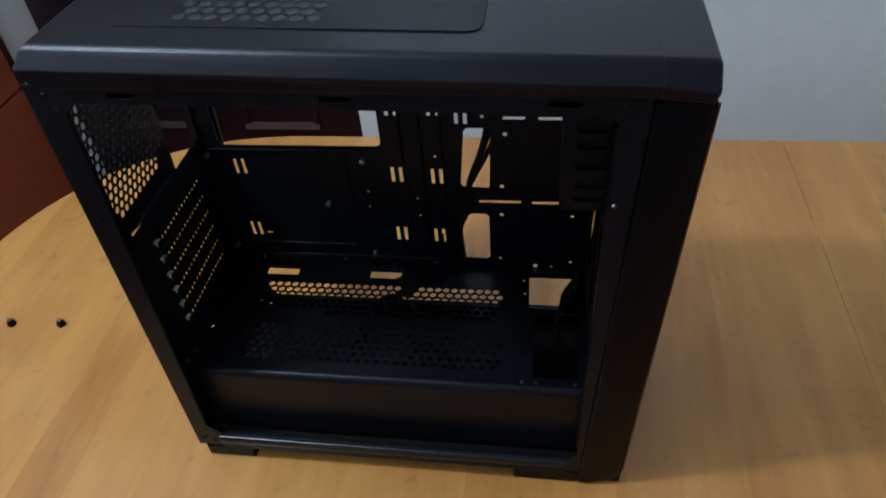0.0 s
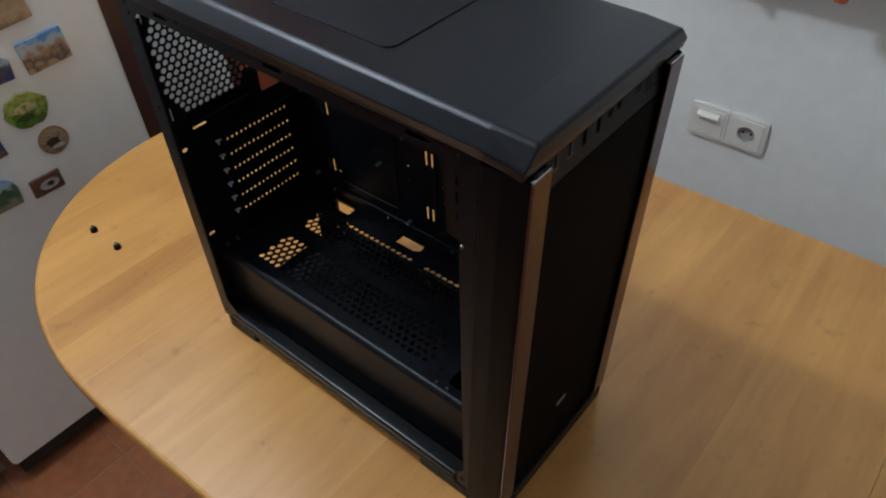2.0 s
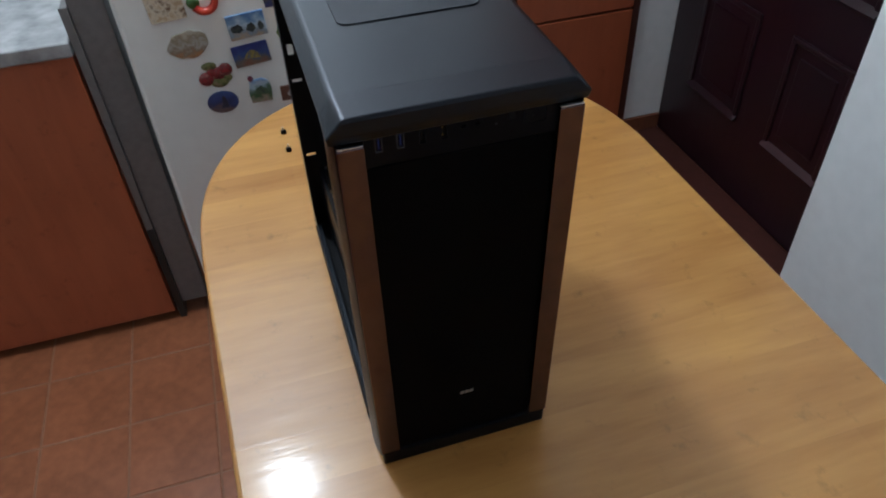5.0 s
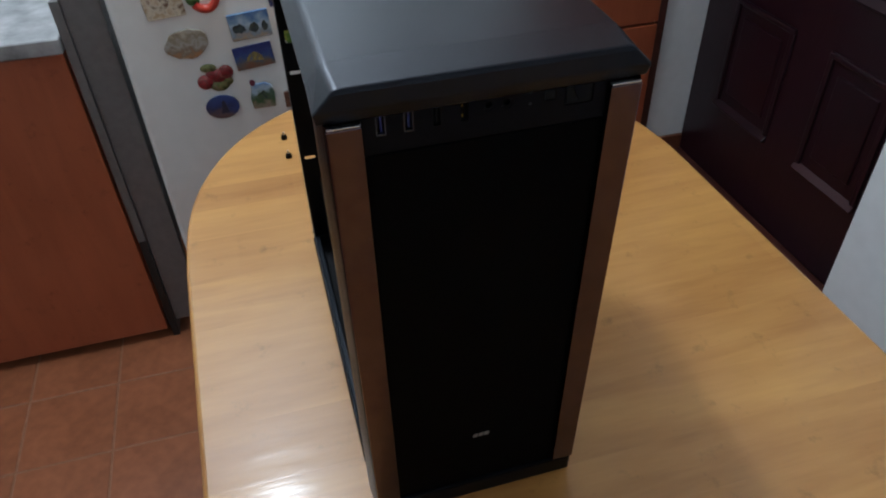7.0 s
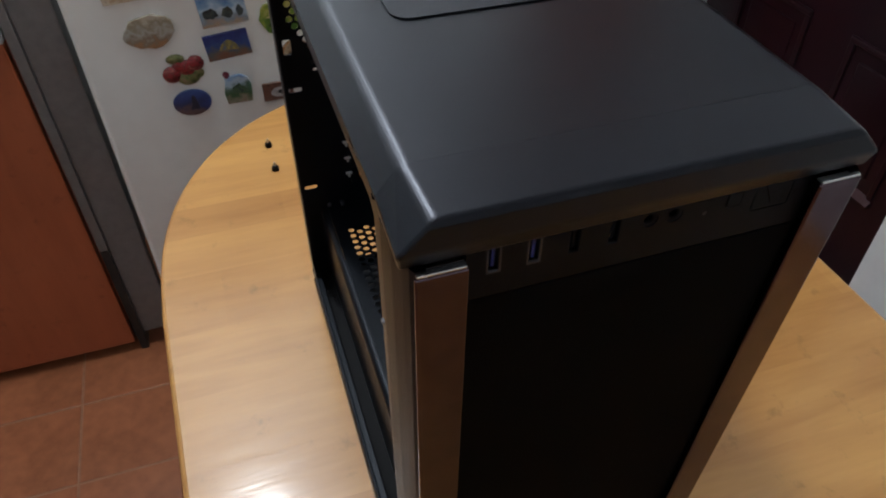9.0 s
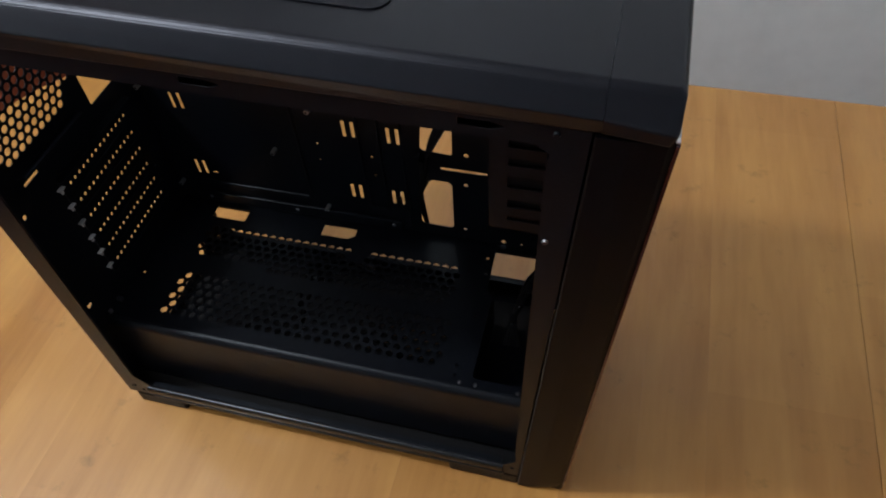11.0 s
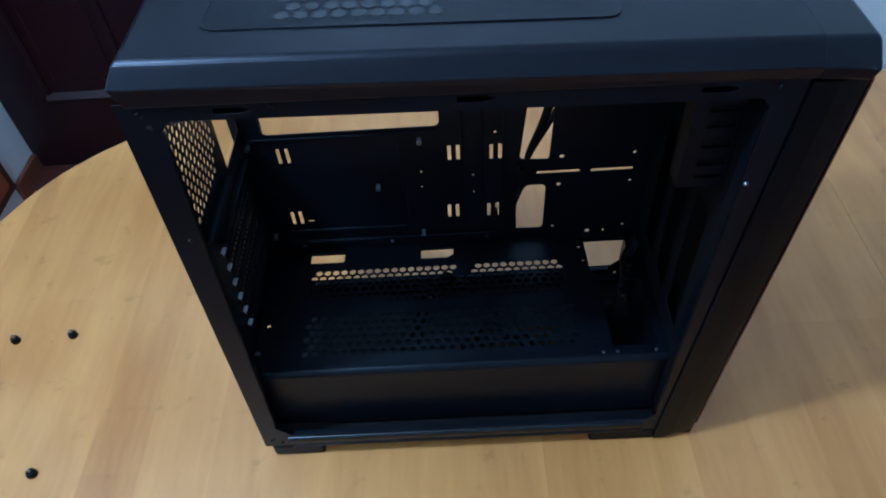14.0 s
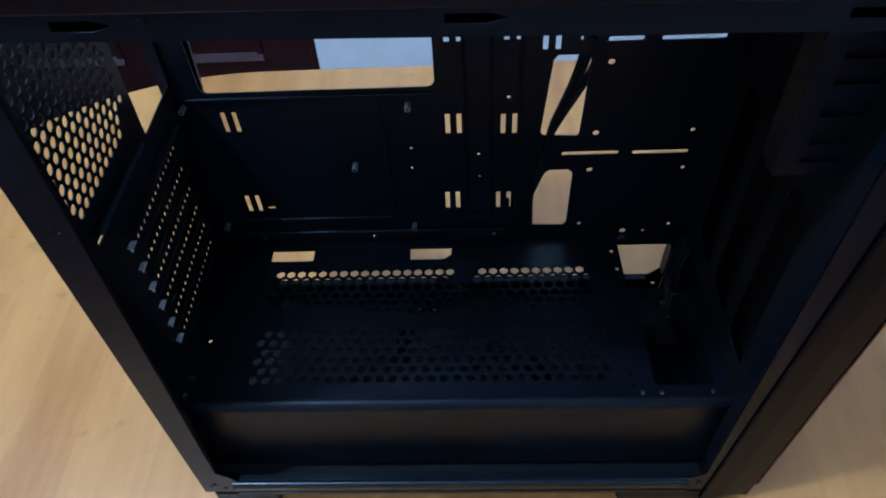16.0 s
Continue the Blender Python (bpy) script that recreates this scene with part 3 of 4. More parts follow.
# ---- switch and socket ----


def wall_plate(name, x, z, label, hole=0.0):
    th = thing(name, (x, 1.165, z), label, name.replace("_", " "), kind="")
    part("plate", plate(rect(x - 0.0442, x + 0.0442, z - 0.041, z + 0.041, 0.006), [ngon(x, z, hole, 32)] if hole else [], 0.009, "y", 1.1602), M_SOCKET, th)
    return th


sw = wall_plate("light_switch", 0.2105, 0.550, "cream plastic wall switch with a card flap")
part("rocker", box(0.1735, 0.2475, 1.1530, 1.1556, 0.516, 0.584, 0.0012), M_SOCKET, sw)
part("flap", prism([(1.1530, 0.567), (1.1420, 0.566), (1.1400, 0.569), (1.1420, 0.573), (1.1530, 0.578)], "x", 0.186, 0.236, 0.001), M_SOCKET, sw, "raised white flap")
so = wall_plate("wall_socket", 0.3005, 0.550, "white plastic wall socket with a round recess", 0.0205)
part("bezel", plate(rect(0.2655, 0.3355, 0.515, 0.585, 0.006), [ngon(0.3005, 0.550, 0.0205, 32)], 0.0025, "y", 1.1545), M_SOCKET, so)
part("recess", tube((0.3005, 1.1649, 0.550), (0, -1, 0), 0.0204, 0.0008, 28), M_HOLE, so)
for dx in (-0.0095, 0.0095):
    part("contact_hole", tube((0.3005 + dx, 1.1641, 0.550), (0, -1, 0), 0.0030, 0.0008, 12), M_BLACKBASE, so)
for dz in (-0.0185, 0.0185):
    part("earth_clip", box(0.2975, 0.3035, 1.1545, 1.1641, 0.550 + dz - 0.0014, 0.550 + dz + 0.0014, 0.0005), M_SILVER, so)

# narrow shelf above the socket: its pegs hang into view and it shades the wall
shelf = thing("wall_shelf", (0.275, 1.165, 0.965), "narrow reddish wooden wall shelf with turned pegs below", "shelf")
part("board", box(0.06, 0.49, 1.050, 1.164, 0.965, 0.985, 0.003), M_ORANGE, shelf)
part("back_rail", box(0.06, 0.49, 1.1490, 1.1645, 0.9855, 1.05, 0.003), M_ORANGE, shelf)
for px, low in ((0.415, 0.920), (0.215, 0.938)):
    part("peg", join(tube((px, 1.068, 0.9645), (0, 0, -1), 0.008, 0.9645 - low - 0.012, 16), tube((px, 1.068, low), (0, 0, 1), 0.013, 0.022, 20, 0.010, 0.004)), M_ORANGE, shelf)

# ---- ceiling lamp ----
lampf = thing("ceiling_lamp", (LAMP[0], LAMP[1], 2.72), "white twin-bulb ceiling lamp", "lamp")
part("ceiling_plate", tube((LAMP[0], LAMP[1], 2.72), (0, 0, -1), 0.09, 0.02, 32, None, 0.003), M_CEIL, lampf)
for s in (-1, 1):
    part("bulb_holder", tube((LAMP[0] + s * 0.05, LAMP[1] + s * 0.01, 2.702), (0, 0, -1), 0.02, 0.20, 20, None, 0.002), M_SOCKET, lampf)

# ---- table ----
TX0, TX1, TCX, TA, TCY, TB = -0.495, 1.55, -0.045, 0.450, 0.222, 0.412
table = thing("dining_table", (0.5, TCY, 0), "honey-coloured varnished wooden table with a rounded end", "table")


def edge(x, inset, far):
    """The table's edge at x, drawn in by inset: a rounded end, then sides that spread a little."""
    reach = (0.424 if far else TB) - inset
    if x < TCX:
        q = min(1.0, (TCX - x) / (TA - inset))
        reach *= (1 - q ** 2.2) ** (1 / 2.2)
    if far:
        return TCY + reach + 0.004 * min(max(x - TCX, 0.0), 0.5)
    return TCY - reach + 0.04 * min(max(x, 0.0), 0.5)


def plank(x0, x1):
    bm = bmesh.new()
    rings = []
    for z, inset in ((-0.027, 0.004), (-0.024, 0.0008), (-0.020, 0), (-0.007, 0), (-0.0035, 0.001), (-0.0012, 0.003), (0.0, 0.0065)):
        lo = max(x0, TX0 + inset + 1e-5)
        n = 14 if x0 < TCX else 4
        xs = [lo + (x1 - lo) * (k / n if lo == x0 else (k / n) ** 2) for k in range(n + 1)]
        pts = [(x, edge(x, inset, False)) for x in xs] + [(x, edge(x, inset, True)) for x in reversed(xs)]
        rings.append([bm.verts.new((x, y, TOP + z)) for x, y in pts])
    bm.faces.new(rings[0][::-1]), bm.faces.new(rings[-1])
    for a, b in zip(rings, rings[1:]):
        for i in range(len(a)):
            j = (i + 1) % len(a)
            bm.faces.new((a[i], a[j], b[j], b[i]))
    bmesh.ops.remove_doubles(bm, verts=bm.verts, dist=2e-6)
    return bm


edges = [TX0]
rnd = random.Random(4)
while edges[-1] < 0.64:
    edges.append(edges[-1] + rnd.uniform(0.062, 0.105))
edges[-1] = 0.7555
edges.append(0.7560)
while edges[-1] < 1.46:
    edges.append(edges[-1] + rnd.uniform(0.062, 0.105))
edges[-1] = TX1
for x0, x1 in zip(edges, edges[1:]):
    if x1 - x0 > 0.005:
        part("plank", plank(x0 + 0.00003, x1 - 0.00003), M_TABLE, table)
for y in (TCY - 0.30, TCY + 0.28):
    part("apron", box(-0.20, 1.40, y, y + 0.02, 0.63, TOP - 0.0275, 0.003), M_APRON, table)
for x in (-0.20, 1.38):
    part("apron", box(x, x + 0.02, TCY - 0.279, TCY + 0.279, 0.63, TOP - 0.0275, 0.003), M_APRON, table)
for x in (-0.165, 1.31):
    for y in (TCY - 0.265, TCY + 0.205):
        part("leg", prism([(x, y), (x + 0.06, y), (x + 0.06, y + 0.06), (x, y + 0.06)], "z", 0, TOP - 0.028, 0.004), M_APRON, table)

# ---- computer case ----
W = 0.208
case = thing("computer_case", (0.24, W / 2, TOP), "black computer tower case with both side panels removed on the table", "computer case")


def front_x(z):
    """The front's slant: further out at the top."""
    return 0.4615 + (z - 0.755) / (1.212 - 0.755) * 0.0195


def groove_x(z):
    return 0.4195 + (z - 0.785) * 0.052


def roof(x):
    """Height of the top panel, which falls a little towards the front."""
    return 1.2503 - 0.0306 * (x - 0.02)


def leaned(bm):
    """Sets the rear parts on the slightly leaning rear plane."""
    for v in bm.verts:
        v.co.x += 0.004 + 0.030 * (v.co.z - 0.77)
    return bm


# feet and bottom
for x0, x1 in ((0.006, 0.062), (0.350, 0.4195)):
    for y0 in (-0.0012, W - 0.0288):
        foot = part("foot", box(x0, x1, y0, y0 + 0.03, TOP, 0.7705, 0.003), M_PLASTIC, case)
        part("rubber_pad", box(x0 + 0.01, x1 - 0.01, y0 + 0.006, y0 + 0.024, TOP - 0.0002, 0.7525, 0.0005), M_RUBBER, foot)
part("bottom_plate", plate(rect(0.001, 0.4195, 0.0008, W - 0.0008), hex_field(0.23, 0.33, 0.06, 0.15, 0.012, 0.0038), 0.0012, "z", 0.7715), M_DARK, case)

# the two side frames with their openings
for y, name in ((0.0, "side_frame"), (W, "side_frame")):
    slots = [[(cx - 0.012, 1.2105 + d), (cx + 0.004, 1.2100 + d), (cx + 0.013, 1.2122 + d), (cx + 0.004, 1.2150 + d), (cx - 0.012, 1.2150 + d)] for cx, d in ((0.085, 0.0022), (0.237, 0), (0.388, -0.0035))]
    outer = [(0.0, 0.771), (groove_x(0.771), 0.771), (groove_x(1.212), 1.2150), (0.0125, 1.2235)]
    inner = [(0.034, 0.7915), (0.4055, 0.7910), (0.4155, 0.801), (0.4220, 1.195), (0.4155, 1.2005), (0.043, 1.2090), (0.036, 1.201), (0.0185, 0.808)]
    if y > 0:
        inner[0], inner[1], inner[2] = (0.034, 0.7970), (0.4055, 0.7970), (0.4155, 0.807)
        inner[-1] = (0.0185, 0.818)
    holes = [inner, *slots] + [ngon(u, v, 0.0022, 10) for u, v in ((0.027, 1.214), (0.030, 1.205), (0.022, 1.10), (0.009, 0.783), (0.020, 0.779), (0.4125, 0.783), (0.110, 1.2165))]
    part(name, plate(outer, holes, 0.0012, "y", y), M_STEEL, case)
    inn = 0.0008 if y == 0 else -0.0008
    s = 1 if y == 0 else -1
    part("frame_flange", join(box(0.034, 0.402, min(y + inn, y + s * 0.006), max(y + inn, y + s * 0.006), 0.7900 if y == 0 else 0.7955, 0.7911 if y == 0 else 0.7966, 0.0003),
                              prism([(0.0185, 0.81), (0.0196, 0.81), (0.0365, 1.20), (0.0352, 1.20)], "y", min(y + inn, y + s * 0.004), max(y + inn, y + s * 0.004)),
                              prism([(0.043, 1.2090), (0.4155, 1.2005), (0.4155, 1.2018), (0.043, 1.2103)], "y", min(y + inn, y + s * 0.014), max(y + inn, y + s * 0.014)),
                              prism([(0.4145, 0.81), (0.4158, 0.81), (0.4222, 1.19), (0.4209, 1.19)], "y", min(y + inn, y + s * 0.013), max(y + inn, y + s * 0.013))), M_STEEL, case)
    roll = [(y - s * (0.0005 + 0.0030 * math.sin(math.pi * k / 10)), 0.7825 - 0.0062 * math.cos(math.pi * k / 10)) for k in range(11)]
    part("frame_roll", prism(roll, "x", 0.028, 0.404, 0.0), M_RAIL, case, "rounded black steel lower rail")
    part("frame_edge", box(0.03, 0.405, min(y - s * 0.0030, y - s * 0.0006), max(y - s * 0.0030, y - s * 0.0006), 0.7705, 0.7755, 0.0008), M_STEEL, case)
for x, z, m in ((0.0262, 1.2155, M_STEEL), (0.425, 1.2085, M_STEEL), (0.4240, 1.127, M_GUN), (0.012, 0.7855, M_STEEL), (0.4125, 0.7855, M_STEEL), (0.110, 1.2165, M_STEEL)):
    part("screw", tube((x, -0.0004, z), (0, -1, 0), 0.0022, 0.0014, 14, 0.0014), m, case)

# rear panel
fan = hex_field(0.0125, 0.124, 1.0755, 1.190, 0.0086, 0.0034, lambda u, v: math.hypot(u - 0.0685, v - 1.1345) < 0.0665, n=10)
rear_holes = fan + [rect(0.130, 0.186, 1.054, 1.205, 0.002), rect(0.061, 0.165, 0.9055, 1.0290, 0.001), rect(0.028, 0.178, 0.785, 0.868, 0.003)]
rear_holes += [rect(0.0060, 0.0140, 1.184, 1.196, 0.002), rect(0.0060, 0.0140, 1.073, 1.089, 0.002), rect(0.0045, 0.0185, 1.0315, 1.0365, 0.002),
               rect(0.0050, 0.0195, 0.9065, 0.9115, 0.002), rect(0.032, 0.050, 1.052, 1.0555, 0.001)]
part("rear_panel", leaned(plate(rect(0.001, W - 0.001, 0.7725, 1.218), rear_holes, 0.0012, "x", 0.0008)), M_STEEL, case)
part("rear_ledge", leaned(box(0.0016, 0.010, 0.030, 0.110, 1.0635, 1.0648, 0.0004)), M_STEEL, case)
part("rear_ledge", leaned(box(0.0016, 0.009, 0.056, 0.166, 1.0335, 1.0348, 0.0004)), M_STEEL, case)
for i in range(6):
    z = 1.0200 - 0.0209 * i
    dots = [ngon(0.0695 + 0.0067 * k, z, 0.0016, 8, 0.0, 1.3) for k in range(14)]
    slot = part("slot_cover", leaned(plate(rect(0.0585, 0.1665, z - 0.0104, z + 0.0103, 0.0004), dots, 0.0009, "x", 0.0022)), M_STEEL, case)
    part("slot_ridge", leaned(box(0.0017, 0.0042, 0.0600, 0.1655, z - 0.0098, z - 0.0089, 0.0002)), M_STEEL, slot)
    part("slot_clip", leaned(join(box(0.0018, 0.0060, 0.0530, 0.0600, z + 0.0048, z + 0.0060, 0.0003), box(0.0018, 0.0032, 0.0555, 0.0580, z - 0.0010, z + 0.0048, 0.0003))), M_CLIP, slot, "bare steel clip")

# motherboard tray
def pair(u, v, h=0.0195, tilt=0.0):
    return [[(u + d - 0.0019 + tilt, v + h / 2), (u + d + 0.0019 + tilt, v + h / 2), (u + d + 0.0019 - tilt, v - h / 2), (u + d - 0.0019 - tilt, v - h / 2)] for d in (-0.0044, 0.0044)]


tray_holes = [rect(0.033, 0.2075, 1.0425, 1.165, 0.006)]
for u, v in ((0.0485, 1.015), (0.220, 1.0075), (0.2625, 1.006), (0.0445, 0.9265), (0.2165, 0.925), (0.2595, 0.924), (0.222, 1.089), (0.264, 1.089), (0.291, 1.0800)):
    tray_holes += pair(u, v)
tray_holes += [[(0.289, 0.9935), (0.3155, 0.992), (0.317, 0.994), (0.3195, 1.062), (0.317, 1.066), (0.296, 1.066), (0.293, 1.062), (0.287, 0.997)],
               [(0.2835, 0.8915), (0.312, 0.8905), (0.315, 0.894), (0.3155, 0.953), (0.312, 0.957), (0.2965, 0.957), (0.293, 0.954), (0.2815, 0.926), (0.2815, 0.895)]]
for a, b, v in ((0.305, 0.350, 0.974), (0.361, 0.405, 0.9735), (0.328, 0.354, 1.0775), (0.366, 0.410, 1.0770)):
    tray_holes.append(rect(a, b, v - 0.0019, v + 0.0019, 0.0015))
for u, v, r in ((0.330, 0.9945, 0.0026), (0.329, 0.956, 0.0025), (0.3265, 0.892, 0.002), (0.366, 0.8815, 0.003), (0.384, 0.881, 0.0016), (0.1855, 0.984, 0.0014), (0.1845, 0.963, 0.0012),
                (0.239, 0.976, 0.0014), (0.2395, 0.952, 0.0012), (0.262, 1.031, 0.0016), (0.334, 1.059, 0.0026), (0.312, 1.079, 0.0018), (0.320, 1.079, 0.0018), (0.404, 0.995, 0.002), (0.404, 0.956, 0.0018), (0.405, 0.889, 0.002)):
    tray_holes.append(ngon(u, v, r, 10))
tray_holes.append(rect(0.0555, 0.0625, 0.9195, 0.9222, 0.001))
part("motherboard_tray", plate([(0.004, 0.862), (0.4235, 0.862), (0.4235, 1.206), (0.004, 1.206)], tray_holes, 0.0012, "y", 0.191), M_STEEL, case)
part("embossed_rib", join(box(0.033, 0.163, 0.1880, 0.1906, 0.9045, 0.9085, 0.0011), box(0.1645, 0.1675, 0.1885, 0.1906, 0.915, 1.030, 0.001), box(0.015, 0.205, 0.1885, 0.1906, 1.0355, 1.0385, 0.001)), M_STEEL, case)
part("embossed_rib", join(box(0.2275, 0.230, 0.1885, 0.1906, 0.907, 1.115, 0.001), box(0.2475, 0.250, 0.1885, 0.1906, 0.907, 1.115, 0.001), box(0.2305, 0.247, 0.1885, 0.1906, 0.9045, 0.9070, 0.001)), M_STEEL, case)
part("embossed_rib", box(0.2690, 0.2715, 0.1885, 0.1906, 0.880, 1.115, 0.001), M_STEEL, case)
part("shroud_lip", box(0.030, 0.262, 0.1865, 0.1903, 0.8785, 0.8920, 0.0012), M_STEEL, case)
for u in (0.045, 0.145, 0.252):
    part("rivet", tube((u, 0.1866, 0.8855), (0, -1, 0), 0.0022, 0.0015, 12, 0.0014), M_GUN, case)
for u, v in ((0.0165, 1.031), (0.1865, 1.028), (0.1815, 0.8965), (0.0155, 0.902), (0.139, 0.969)):
    st = part("standoff", tube((u, 0.1904, v), (0, -1, 0), 0.0024, 0.0075, 6), M_BRASS, case)
    part("thread", tube((u, 0.183, v), (0, -1, 0), 0.0012, 0.0004, 10), M_DARK, st)

# power supply shroud
far = hex_field(0.055, 0.336, 0.10625, 0.1548, 0.0093, 0.0040, lambda u, v: not (v < 0.1125 and not 0.135 < u < 0.325) and not (v > 0.137 and 0.213 < u < 0.232))
near = hex_field(0.055, 0.338, 0.0405, 0.0935, 0.0100, 0.0038)
tops = [rect(0.0525, 0.0905, 0.1655, 0.1815, 0.002),
        [(0.177, 0.165), (0.207, 0.165), (0.2135, 0.170), (0.2135, 0.1785), (0.212, 0.180), (0.177, 0.180)],
        [(0.3615, 0.128), (0.393, 0.128), (0.397, 0.144), (0.405, 0.150), (0.4070, 0.1825), (0.3600, 0.1825)],
        rect(0.368, 0.413, 0.036, 0.122, 0.004)]
tops += [ngon(u, v, 0.0018, 8) for u, v in ((0.0165, 0.082), (0.352, 0.036), (0.352, 0.046), (0.356, 0.15), (0.356, 0.10), (0.354, 0.17))]
part("shroud_top", plate(rect(0.0072, 0.4225, 0.0274, 0.1900), far + near + tops, 0.0012, "z", 0.8768), M_STEEL, case)
bend = [(0.0272 - 0.0070 * math.cos(a), 0.8704 + 0.0070 * math.sin(a)) for a in [math.radians(9 * k) for k in range(11)]]
part("shroud_front", join(box(0.003, 0.422, 0.0202, 0.0215, 0.780, 0.8704, 0.0003),
                          prism(bend + [(0.0272, 0.8760), (0.0216, 0.8704)], "x", 0.003, 0.422)), M_STEEL, case)
for u in (0.358, 0.372, 0.41):
    part("screw", tube((u, 0.030, 0.8774), (0, 0, 1), 0.0020, 0.0012, 12, 0.0013), M_GUN, case)
for u, v in ((0.005, 0.03), (0.008, 0.045)):
    part("rear_clip", box(u, u + 0.006, v - 0.002, v + 0.002, 0.8774, 0.882, 0.0008), M_GUN, case)

# drive cage in the front of the shroud's cut-out and the front wall
cage = part("drive_cage", join(box(0.366, 0.3675, 0.03, 0.135, 0.7722, 0.874, 0.0004), box(0.414, 0.4155, 0.03, 0.135, 0.7722, 0.874, 0.0004)), M_STEEL, case)
part("cage_rail", box(0.368, 0.4135, 0.031, 0.134, 0.815, 0.8165, 0.0004), M_STEEL, cage)
front_holes = [rect(0.035 + 0.048 * k, 0.067 + 0.048 * k, 0.905, 1.060, 0.006) for k in range(3)]
part("front_wall", plate(rect(0.003, W - 0.003, 0.7725, 1.206), front_holes, 0.0012, "x", 0.4228), M_DARK, case)
part("bay_panel", plate(rect(0.386, 0.4215, 1.101, 1.199, 0.001), [rect(0.397, 0.4185, z, z + h, 0.0015) for z, h in ((1.109, 0.004), (1.121, 0.007), (1.138, 0.010), (1.156, 0.006), (1.170, 0.006), (1.184, 0.005))], 0.0012, "y", 0.027), M_STEEL, case)
# dark sheet added behind the bay slots so no light shows through
part("bay_back", box(0.3880, 0.4215, 0.0295, 0.0305, 1.101, 1.199, 0.0003), M_DARK, case)
part("bay_flange", box(0.386, 0.3872, 0.0278, 0.045, 1.101, 1.199, 0.0003), M_STEEL, case)

# top: chassis roof, panel, front cap, dust filter
part("roof_plate", plate(rect(0.022, 0.4300, 0.002, W - 0.002), hex_field(0.09, 0.30, 0.04, 0.165, 0.0135, 0.0058), 0.0012, "z", 1.2165), M_STEEL, case)


def loft(rings):
    bm = bmesh.new()
    vs = [[bm.verts.new(p) for p in r] for r in rings]
    bm.faces.new(vs[0]), bm.faces.new(vs[-1][::-1])
    for a, b in zip(vs, vs[1:]):
        for i in range(len(a)):
            j = (i + 1) % len(a)
            bm.faces.new((a[i], a[j], b[j], b[i]))
    bmesh.ops.recalc_face_normals(bm, faces=bm.faces)
    return bm


SEAM = 0.4455


def softened(bm, offset=0.0009, crown=0.004):
    """Rounds the crown's two long edges well, and all other edges a little, but for the seam."""
    def chosen(upper):
        out = []
        for e in bm.edges:
            on_top = all(0.004 < v.co.y < W - 0.004 and v.co.z > 1.230 for v in e.verts)
            seam = all(abs(v.co.x - SEAM) < 0.0006 for v in e.verts)
            if not seam and e.calc_face_angle(0) > 0.25 and (not upper or on_top):
                out.append(e)
        return out
    bmesh.ops.bevel(bm, geom=chosen(True), offset=crown, segments=6, affect="EDGES", profile=0.5)
    bmesh.ops.bevel(bm, geom=chosen(False), offset=offset, segments=2, affect="EDGES", profile=0.5)
    return bm


part("top_panel", softened(loft([[(0.0215, 0.0060, roof(0.0215)), (SEAM, 0.0065, roof(SEAM)), (SEAM, W - 0.0065, roof(SEAM)), (0.0215, W - 0.0060, roof(0.0215))],
                                 [(0.0150, -0.0045, 1.2368), (SEAM, -0.0047, 1.2240), (SEAM, W + 0.0047, 1.2240), (0.0150, W + 0.0045, 1.2368)],
                                 [(0.0210, -0.0020, 1.2215), (SEAM, -0.0020, 1.2140), (SEAM, W + 0.0020, 1.2140), (0.0210, W + 0.0020, 1.2215)]]), 0.0008), M_TOP, case)
part("front_cap", softened(loft([[(SEAM + 0.00012, 0.0065, roof(SEAM)), (0.4800, 0.0085, 1.2348), (0.4800, W - 0.0085, 1.2348), (SEAM + 0.00012, W - 0.0065, roof(SEAM))],
                                 [(SEAM + 0.00012, -0.0047, 1.2240), (0.4798, -0.0055, 1.2205), (0.4798, W + 0.0055, 1.2205), (SEAM + 0.00012, W + 0.0047, 1.2240)],
                                 [(SEAM + 0.00012, -0.0030, 1.2140), (0.4770, -0.0040, 1.2118), (0.4770, W + 0.0040, 1.2118), (SEAM + 0.00012, W + 0.0030, 1.2140)]]), 0.0014, 0.0034), M_TOP, case)


def on_roof(bm):
    for v in bm.verts:
        v.co.z += roof(v.co.x)
    return bm


filt = part("dust_filter", on_roof(plate(rect(0.067, 0.330, 0.0375, W - 0.0375, 0.010, 6), [], 0.0012, "z", 0.0002)), M_FILTER, case, "fine black magnetic dust filter")
part("filter_rim", on_roof(plate(rect(0.0655, 0.3315, 0.0360, W - 0.0360, 0.011, 6), [rect(0.0685, 0.3285, 0.0390, W - 0.0390, 0.009, 6)], 0.0012, "z", 0.0005)), M_FILTER, filt)
vent = bmesh.new()
for loop in hex_field(0.112, 0.222, 0.045, W - 0.050, 0.0122, 0.0050):
    vs = [vent.verts.new((u, v, 0.0004)) for u, v in loop]
    face = vent.faces.new(vs)
    r = bmesh.ops.extrude_face_region(vent, geom=[face])
    bmesh.ops.translate(vent, vec=(0, 0, 0.0006), verts=[g for g in r["geom"] if isinstance(g, bmesh.types.BMVert)])
part("vent_pattern", on_roof(vent), M_VENT, filt, "pale hexagons of the vent behind the filter")

# front panel
def slanted(ya, yb, za, zb, out_a, depth, bevel=0.0):
    return prism([(front_x(za) + out_a - depth, za), (front_x(za) + out_a, za), (front_x(zb) + out_a, zb), (front_x(zb) + out_a - depth, zb)], "y", ya, yb, bevel)


